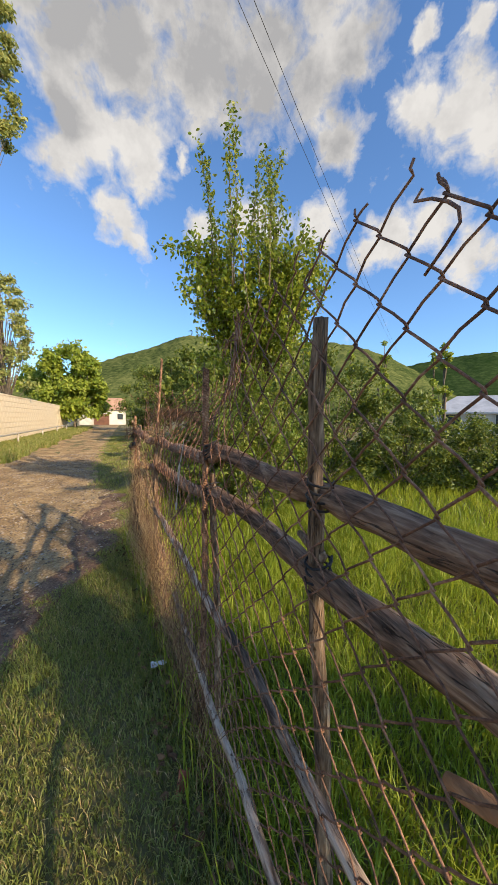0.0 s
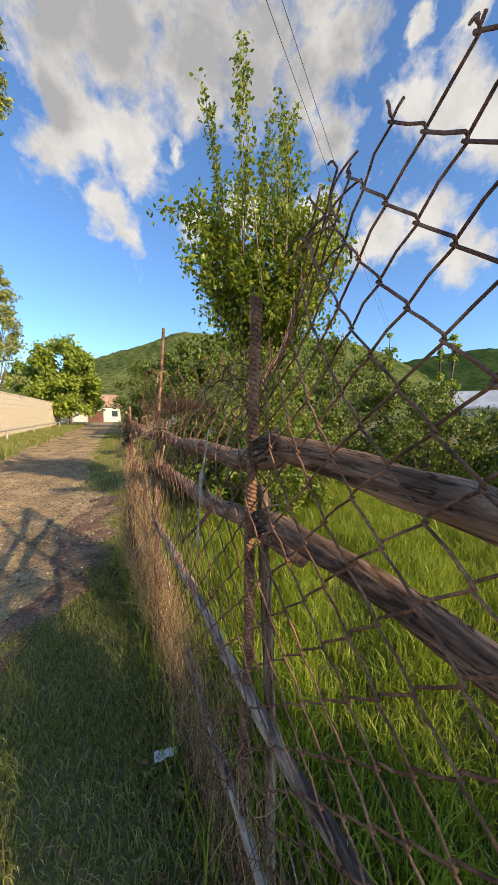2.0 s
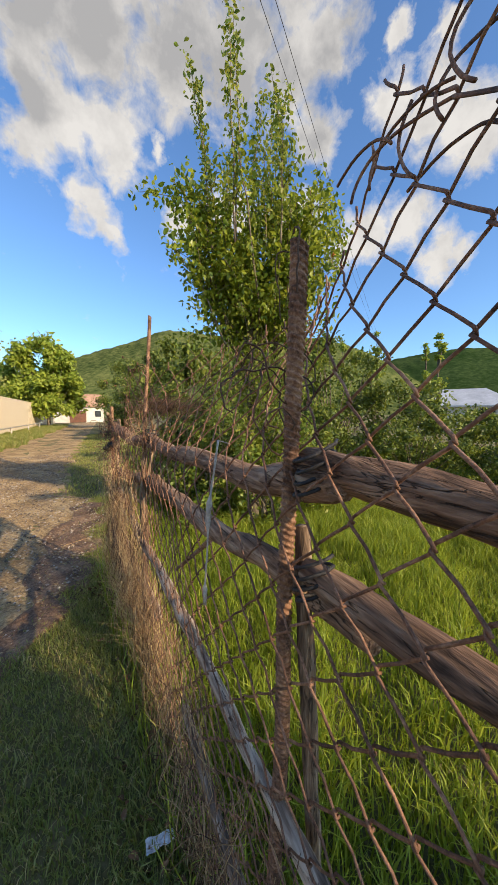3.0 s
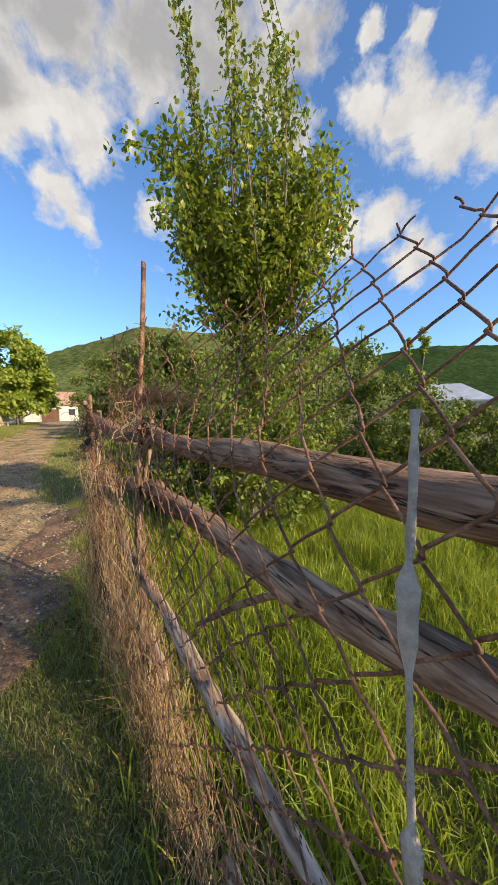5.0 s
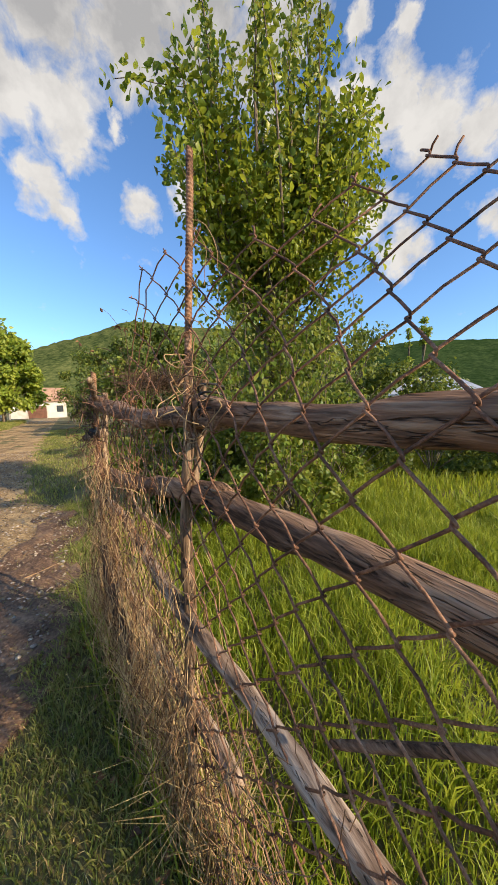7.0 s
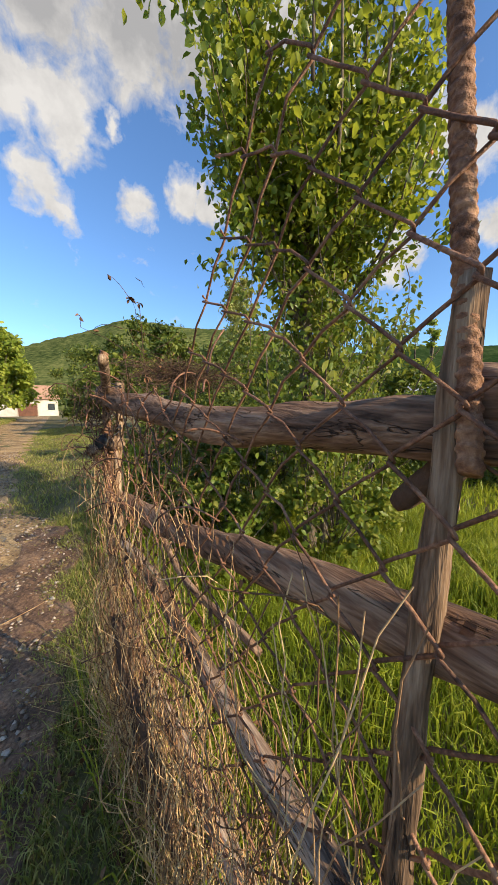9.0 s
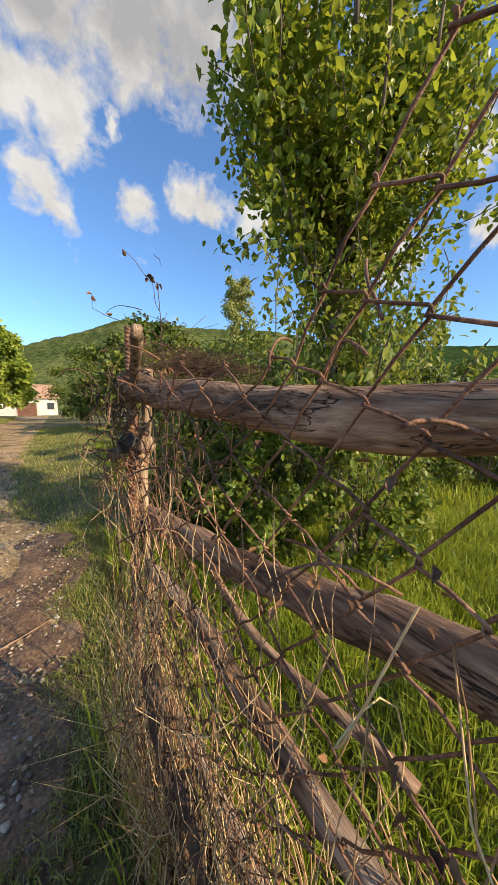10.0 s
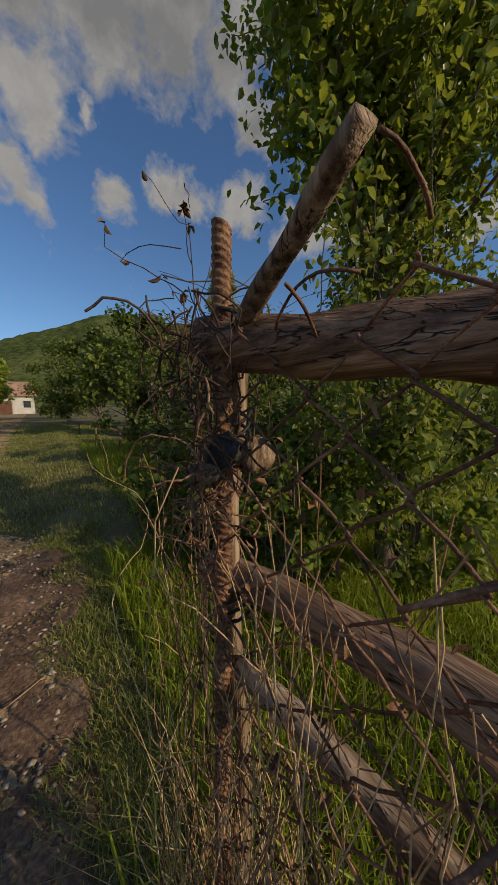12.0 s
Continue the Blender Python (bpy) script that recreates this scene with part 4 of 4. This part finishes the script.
def make_wall():
    wall = tagged(new("wall_west"), "long garden wall of pale sawn limestone blocks", "wall", kind="structure")
    v, f = [], []
    for a, b in zip(range(4, 48, 4), range(8, 52, 4)):
        vv, ff = box((wall_x(a) - 0.36, a, -0.1), (wall_x(a) - 0.012, b, 2.62))
        shift = wall_x(b) - wall_x(a)
        vv = [(x + (shift if y == b else 0), y, z) for x, y, z in vv]
        v, f = joined([(v, f), (vv, ff)])
    part("core", mesh_from("core", v, f, WALLM, False), wall)
    cap = []
    for a, b in zip(range(4, 48, 4), range(8, 52, 4)):
        vv, ff = box((wall_x(a) - 0.40, a, 2.62), (wall_x(a) + 0.03, b, 2.70))
        shift = wall_x(b) - wall_x(a)
        cap.append(([(x + (shift if y == b else 0), y, z) for x, y, z in vv], ff))
    part("coping", mesh_from("coping", *joined(cap), WALLM, False), wall)
    block = mesh_from("block", *box((-0.02, 0.0, 0.0), (0.0, 0.585, 0.277)), WALLM, False)
    rb = random.Random(4)
    rest, made = [], 0
    for row in range(9):
        for k in range(75):
            y = 5.0 + k * 0.6 + (0.3 if row % 2 else 0.0)
            x, z = wall_x(y) + rb.uniform(-0.004, 0.006), 0.02 + row * 0.288
            if 15.5 < y < 35.0 and made < 300:
                ob = part("block", block, wall)
                ob.location, made = (x, y, z), made + 1
            else:
                v, f = box((x - 0.02, y, z), (x, y + 0.585, z + 0.277))
                rest.append((v, f))
    tagged(part("blocks", mesh_from("blocks", *joined(rest), WALLM, False), wall), kind="stuff")
    return wall


wall = make_wall()
pipe = thing("pipe_rail", "low pale painted pipe rail along the wall", "railing")
part("rail", mesh_from("rail", *tube([(wall_x(y) + 0.75, y, 0.62) for y in range(6, 47, 4)], 0.045, 8), PIPE), pipe)
for y in range(7, 47, 6):
    part("post", mesh_from("post", *tube([(wall_x(y) + 0.75, y, -0.1), (wall_x(y) + 0.75, y, 0.6)], 0.05, 8), PIPE), pipe)


guard = thing("guard_rail", "low dark metal guard rail beyond the grass bank", "railing")
part("rail", mesh_from("rail", *tube([(1.9, 9.5, 0.50), (1.5, 14, 0.52), (0.9, 21, 0.55)], 0.028, 8), RUST), guard)
for gx, gy in ((1.9, 9.6), (1.66, 12.2), (1.41, 15.0), (1.15, 18.0), (0.9, 20.9)):
    part("post", mesh_from("post", *tube([(gx, gy, -0.1), (gx, gy, 0.52)], 0.03, 8), RUST), guard)


def house(at, turn, w, d, h, roof_h, roof_mat, label, windows, hip=False):
    holder = thing("house", label, "house", at=at)
    holder.rotation_euler = (0, 0, radians(turn))
    part("wall", mesh_from("wall", *box((-w / 2, -d / 2, 0), (w / 2, d / 2, h)), PLASTER, False), holder)
    e, t = 0.35, 0.12
    inset = w * 0.3 if hip else 0.0
    v = [(-w / 2 - e, -d / 2 - e, h), (w / 2 + e, -d / 2 - e, h), (w / 2 + e, d / 2 + e, h), (-w / 2 - e, d / 2 + e, h),
         (-w / 2 - e + inset, 0, h + roof_h), (w / 2 + e - inset, 0, h + roof_h)]
    v += [(x, y, z + t) for x, y, z in v]
    f = [(0, 1, 5, 4), (1, 2, 5), (2, 3, 4, 5), (3, 0, 4), (6, 10, 11, 7), (7, 11, 8), (8, 11, 10, 9), (9, 10, 6), (0, 6, 7, 1), (1, 7, 8, 2), (2, 8, 9, 3), (3, 9, 6, 0)]
    part("roof", mesh_from("roof", v, f, roof_mat, False), holder)
    for k, (wx, wz, ww, wh, mat, kind_name) in enumerate(windows):
        o = part(kind_name, mesh_from(kind_name, *box((wx - ww / 2, -d / 2 - 0.03, wz), (wx + ww / 2, -d / 2 + 0.02, wz + wh)), mat, False), holder)
        fr = [box((wx - ww / 2 - 0.08, -d / 2 - 0.06, wz - 0.08), (wx - ww / 2, -d / 2, wz + wh + 0.08)), box((wx + ww / 2, -d / 2 - 0.06, wz - 0.08), (wx + ww / 2 + 0.08, -d / 2, wz + wh + 0.08)), box((wx - ww / 2, -d / 2 - 0.06, wz + wh), (wx + ww / 2, -d / 2, wz + wh + 0.08))]
        part("frame", mesh_from("frame", *joined(fr), PLASTER, False), o)
    return holder


house((-4.1, 68, 0), 8, 5.2, 6, 2.8, 2.4, TILE, "small white house with a clay tile roof at the road end", [(-1.3, 0.1, 1.9, 2.0, GATE, "garage_door"), (1.6, 1.0, 1.0, 1.1, DARKGLASS, "window")])
house((-14.5, 30, 0), 80, 8, 7, 4.4, 2.2, TILE, "pale house with a red roof behind the wall", [(-1.5, 1.2, 1.0, 1.3, DARKGLASS, "window"), (1.5, 1.2, 1.0, 1.3, DARKGLASS, "window")])
house((28.5, 18, 0), -55, 6.5, 6, 1.9, 1.5, ZINC, "low house with a pale grey sheet roof behind the bushes", [(-1.8, 0.8, 1.0, 1.0, DARKGLASS, "window"), (1.5, 0.8, 1.0, 1.0, DARKGLASS, "window")], True)
gate = thing("yard_gate", "brown and white sheet-metal yard gate across the road end", "gate", at=(-6.0, 60, 0))
part("leaf", mesh_from("leaf", *box((-0.2, 0, 0.1), (2.2, 0.06, 1.7)), GATE, False), gate)
part("leaf", mesh_from("leaf", *box((-2.4, 0, 0.1), (-0.3, 0.06, 1.9)), PLASTER, False), gate)
for gx in (-2.5, -0.25, 2.3):
    part("post", mesh_from("post", *box((gx - 0.06, -0.06, -0.1), (gx + 0.06, 0.06, 2.0)), PIPE, False), gate)

for off in (0.0, -0.38):
    a, b = Vector((-12.0 + off, -6.6, 9.0)), Vector((30.2 + off, 28.7, 9.0))
    pts = [a.lerp(b, k / 40) + Vector((0, 0, -0.6 * (1 - (k / 20 - 1) ** 2) + 0.3)) for k in range(41)]
    thing("power_cable", "thin black overhead cable", "cable", "overhead cables", me=mesh_from("power_cable", *tube(pts, 0.006, 5), CABLE))


# ---- grass ----
def scatter(n, x0, x1, y0, y1, rs, keep=None):
    x, y = rs.uniform(x0, x1, n), rs.uniform(y0, y1, n)
    if keep is not None:
        k = keep(x, y)
        x, y = x[k], y[k]
    return x, y


def fence_line(y):
    return np.interp(y, [-1.0, 0.3, 0.97, 2.22, 3.33, 6.0, 20], [0.56, 0.45, 0.37, 0.27, 0.12, 0.2, 0.6])


g = np.random.RandomState(21)
def clumped(x, y):
    """How tall the grass stands: uneven tussocks with no rhythm."""
    u, v = x + 0.35 * np.sin(y * 1.9 + 0.6 * np.sin(x * 3.3)), y + 0.35 * np.sin(x * 2.3 + 0.8 * np.sin(y * 2.9))
    return 0.6 + 0.2 * np.sin(u * 4.1 + np.sin(v * 2.7)) * np.sin(v * 3.7 + 1.3 * np.sin(u * 1.3)) + 0.15 * np.sin(u * 9.7 + 2.1 * np.sin(v * 3.1)) * np.sin(v * 11.3 + 1.7 * np.sin(u * 4.7))


x, y = scatter(95000, 0.2, 4.2, -0.6, 5.4, g, lambda x, y: x > fence_line(y) + 0.02)
h = g.uniform(0.10, 0.30, len(x)) * clumped(x, y) * 1.4
thing("meadow_grass", "lush bright green meadow grass", "grass", kind="stuff", me=blades("meadow_grass", x, y, h, g.uniform(0.004, 0.009, len(x)), 0.7, MEADOW, g))
x, y = scatter(90000, 0.6, 13, -1.0, 13, g, lambda x, y: (x > fence_line(y) + 0.3) & ((x > 3.4 + g.uniform(0, 1, len(x))) | (y > 4.8 + 0.6 * g.uniform(0, 1, len(x)))))
thing("meadow_grass", "bright green meadow grass towards the hedge", "grass", kind="stuff", me=blades("meadow_grass", x, y, g.uniform(0.12, 0.34, len(x)), g.uniform(0.008, 0.018, len(x)), 0.6, MEADOW, g))
x, y = scatter(110000, -1.3, 0.55, 0.2, 6.2, g, lambda x, y: (x < fence_line(y) + 0.05) & (x > road_right(y) - 0.05 + 0.12 * np.sin(y * 9)))
near = np.clip((x - fence_line(y) + 0.35) / 0.35, 0, 1)
h = g.uniform(0.02, 0.07, len(x)) * (0.5 + clumped(x, y)) + 0.10 * near * np.clip(3.6 - y, 0.15, 1) * g.uniform(0, 1, len(x)) ** 2
thing("verge_grass", "short trodden green grass of the verge", "grass", kind="stuff", me=blades("verge_grass", x, y, h, g.uniform(0.003, 0.007, len(x)), 0.9, VERGE, g))
x, y = scatter(60000, -2.4, 3.0, 6.0, 26, g, lambda x, y: (x > road_right(y) - 0.1 + 0.15 * np.sin(y * 5)) & (x < fence_line(y) + 1.6))
thing("verge_grass", "tufted grass bank beside the road", "grass", kind="stuff", me=blades("verge_grass", x, y, g.uniform(0.03, 0.11, len(x)), g.uniform(0.008, 0.016, len(x)), 0.9, VERGE, g))
x, y = scatter(80000, -7.4, -3.7, 6, 46, g, lambda x, y: (x > -6.2 - 0.05 * (y - 18) + 0.05) & (x < road_left(y) + 0.1))
thing("verge_grass", "rough weedy grass below the wall", "grass", kind="stuff", me=blades("verge_grass", x, y, g.uniform(0.10, 0.42, len(x)), g.uniform(0.014, 0.028, len(x)), 0.8, VERGE, g))
x, y = scatter(5600, -0.25, 0.45, 2.1, 3.6, g, lambda x, y: np.abs(x - fence_line(y) - 0.01) < 0.075)
thing("dry_grass", "tall straw-coloured dry grass against the netting", "grass", kind="stuff", me=blades("dry_grass", x, y, g.uniform(0.15, 0.6, len(x)), g.uniform(0.002, 0.005, len(x)), 0.75, HAY, g))
x, y = scatter(16000, -7.4, -3.7, 6, 46, g, lambda x, y: (x > -6.15 - 0.05 * (y - 18)) & (x < road_left(y) + 0.1))
thing("dry_grass", "yellowed dry grass among the weeds below the wall", "grass", kind="stuff", me=blades("dry_grass", x, y, g.uniform(0.10, 0.38, len(x)), g.uniform(0.010, 0.02, len(x)), 0.8, HAY, g))
x, y = scatter(7000, -0.9, 0.5, 0.3, 5.5, g, lambda x, y: (x < fence_line(y) + 0.05) & (x > road_right(y)))
thing("dry_grass", "scattered straw among the verge grass", "grass", kind="stuff", me=blades("dry_grass", x, y, g.uniform(0.02, 0.09, len(x)), g.uniform(0.002, 0.004, len(x)), 1.0, HAY, g))
x, y = scatter(9000, -2.4, 3.0, 5.8, 20, g, lambda x, y: (x > road_right(y)) & (x < fence_line(y) + 1.4) & (np.sin(x * 2.3 + y * 0.9) + np.sin(y * 1.7) > 0.3))
thing("dry_grass", "yellowed dry patches of grass on the bank", "grass", kind="stuff", me=blades("dry_grass", x, y, g.uniform(0.03, 0.12, len(x)), g.uniform(0.005, 0.01, len(x)), 0.9, HAY, g))
x, y = scatter(30000, -1.0, 0.1, 2.4, 7.0, g, lambda x, y: (x < road_right(y) + 0.05) & (g.uniform(0, 1, len(x)) < 0.75 * np.exp((x - road_right(y)) * 6) * (0.3 + clumped(x * 1.7, y * 1.7))))
thing("verge_grass", "sparse grass tufts straying onto the bare earth", "grass", kind="stuff", me=blades("verge_grass", x, y, g.uniform(0.015, 0.06, len(x)), g.uniform(0.003, 0.006, len(x)), 1.0, VERGE, g))
x, y = scatter(900, -0.1, 0.5, 0.2, 3.7, g, lambda x, y: np.abs(x - fence_line(y) + 0.05) < 0.10)
thing("tall_grass", "long green grass blades growing through the netting", "grass", kind="stuff", me=blades("tall_grass", x, y, g.uniform(0.15, 0.45, len(x)), g.uniform(0.004, 0.008, len(x)), 0.5, MEADOW, g))


# ---- stones and litter ----
def stones(n, x0, x1, y0, y1, size, rs, keep):
    x, y = scatter(n, x0, x1, y0, y1, rs, keep)
    n = len(x)
    ico_v = np.array([(0, 0, 1), (0.89, 0, 0.3), (0.28, 0.85, 0.3), (-0.72, 0.53, 0.3), (-0.72, -0.53, 0.3), (0.28, -0.85, 0.3), (0, 0, -0.7)])
    ico_f = np.array([(0, 1, 2), (0, 2, 3), (0, 3, 4), (0, 4, 5), (0, 5, 1), (6, 2, 1), (6, 3, 2), (6, 4, 3), (6, 5, 4), (6, 1, 5)])
    s = size * rs.uniform(0.25, 1.0, n) ** 2
    v = ico_v[None] * s[:, None, None] * rs.uniform(0.6, 1.3, (n, 1, 3)) * (1 + 0.25 * rs.normal(size=(n, 7, 1)))
    a = rs.uniform(0, 6.28, n)
    ca, sa = np.cos(a)[:, None], np.sin(a)[:, None]
    v = np.stack([v[..., 0] * ca - v[..., 1] * sa, v[..., 0] * sa + v[..., 1] * ca, v[..., 2] * 0.6], -1)
    v += np.stack([x, y, ground_z(x, y) + 0.016], 1)[:, None]
    f = (ico_f[None] + (np.arange(n) * 7)[:, None, None]).reshape(-1, 3)
    return tri_mesh("road_stones", v.reshape(-1, 3), f, STONE)


thing("road_stones", "loose pale gravel and stones on the earth road", "gravel", kind="stuff", me=stones(42000, -4.0, 0.1, 1.0, 14, 0.020, g, lambda x, y: x < road_right(y) - 0.06))
foil = thing("litter_scrap", "crumpled pale foil scrap on the verge", "litter", at=(0.20, 1.54, 0.03))
bm = bmesh.new()
bmesh.ops.create_grid(bm, x_segments=9, y_segments=6, size=1.0)
for v in bm.verts:
    v.co = Vector((v.co.x * 0.045, v.co.y * 0.018, 0.012 * noise.noise((v.co.x * 2.2, v.co.y * 2.2, 1.5)) + 0.01))
foil_me = bpy.data.meshes.new("scrap")
bm.to_mesh(foil_me)
bm.free()
foil_me.materials.append(LITTER)
part("scrap", foil_me, foil)


# ---- shards, a stick and fallen leaves ----
CLAY = surface("broken_clay", [(0.3, (0.22, 0.06, 0.035)), (0.7, (0.42, 0.14, 0.08))], 14, 0.85, 0.5, 90)


def shard(at, size, turn, seed):
    """A curved piece of broken roof tile with ragged edges."""
    verts, faces = [], []
    rows, cols = 7, 9
    for side in (0.0, 0.009):
        for r in range(rows):
            for c in range(cols):
                u, w = c / (cols - 1) - 0.5, r / (rows - 1) - 0.5
                ragged = 1 + 0.25 * noise.noise((u * 5, w * 5, seed))
                verts.append((u * size[0] * ragged, w * size[1] * ragged, size[2] * (0.25 - u * u) * 4 - side))
    n = rows * cols
    for r in range(rows - 1):
        for c in range(cols - 1):
            k = r * cols + c
            faces.append((k, k + 1, k + cols + 1, k + cols))
            faces.append((n + k, n + k + cols, n + k + cols + 1, n + k + 1))
    rim = [c for c in range(cols)] + [r * cols + cols - 1 for r in range(1, rows)] + [(rows - 1) * cols + c for c in range(cols - 2, -1, -1)] + [r * cols for r in range(rows - 2, 0, -1)]
    faces += [(a, n + a, n + b, b) for a, b in zip(rim, rim[1:] + rim[:1])]
    ob = thing("tile_shard", "broken red clay tile leaning in the grass by the netting", "tile", at=at, me=mesh_from("tile_shard", verts, faces, CLAY, False))
    ob.rotation_euler = turn


shard((0.245, 0.88, 0.03), (0.05, 0.09, 0.012), (1.0, 0.5, 0.2), 2.0)
stick = along((-0.42, 4.43, 0.012), (-0.18, 4.58, 0.016), 14, 0.02, 77)
thing("dry_stick", "thin pale dry stick lying on the darkened rut", "stick", me=mesh_from("dry_stick", *tube(stick, [0.0035 - 0.00015 * k for k in range(15)], 6), STRAW))
gl = np.random.RandomState(41)
lx, ly = scatter(900, -0.35, 0.45, 0.3, 3.6, gl, lambda x, y: np.abs(x - fence_line(y) + 0.10) < 0.13)
lc = np.stack([lx, ly, ground_z(lx, ly) + gl.uniform(0.01, 0.05, len(lx))], 1)
thing("fallen_leaves", "curled brown fallen leaves under the netting", "dry leaves", kind="stuff", me=leaf_cloud("fallen_leaves", lc, np.tile((0, 0, 1.0), (len(lx), 1)), gl.uniform(0.02, 0.05, len(lx)), DRYLEAF, gl, 0.6, 0.7, 0.0))
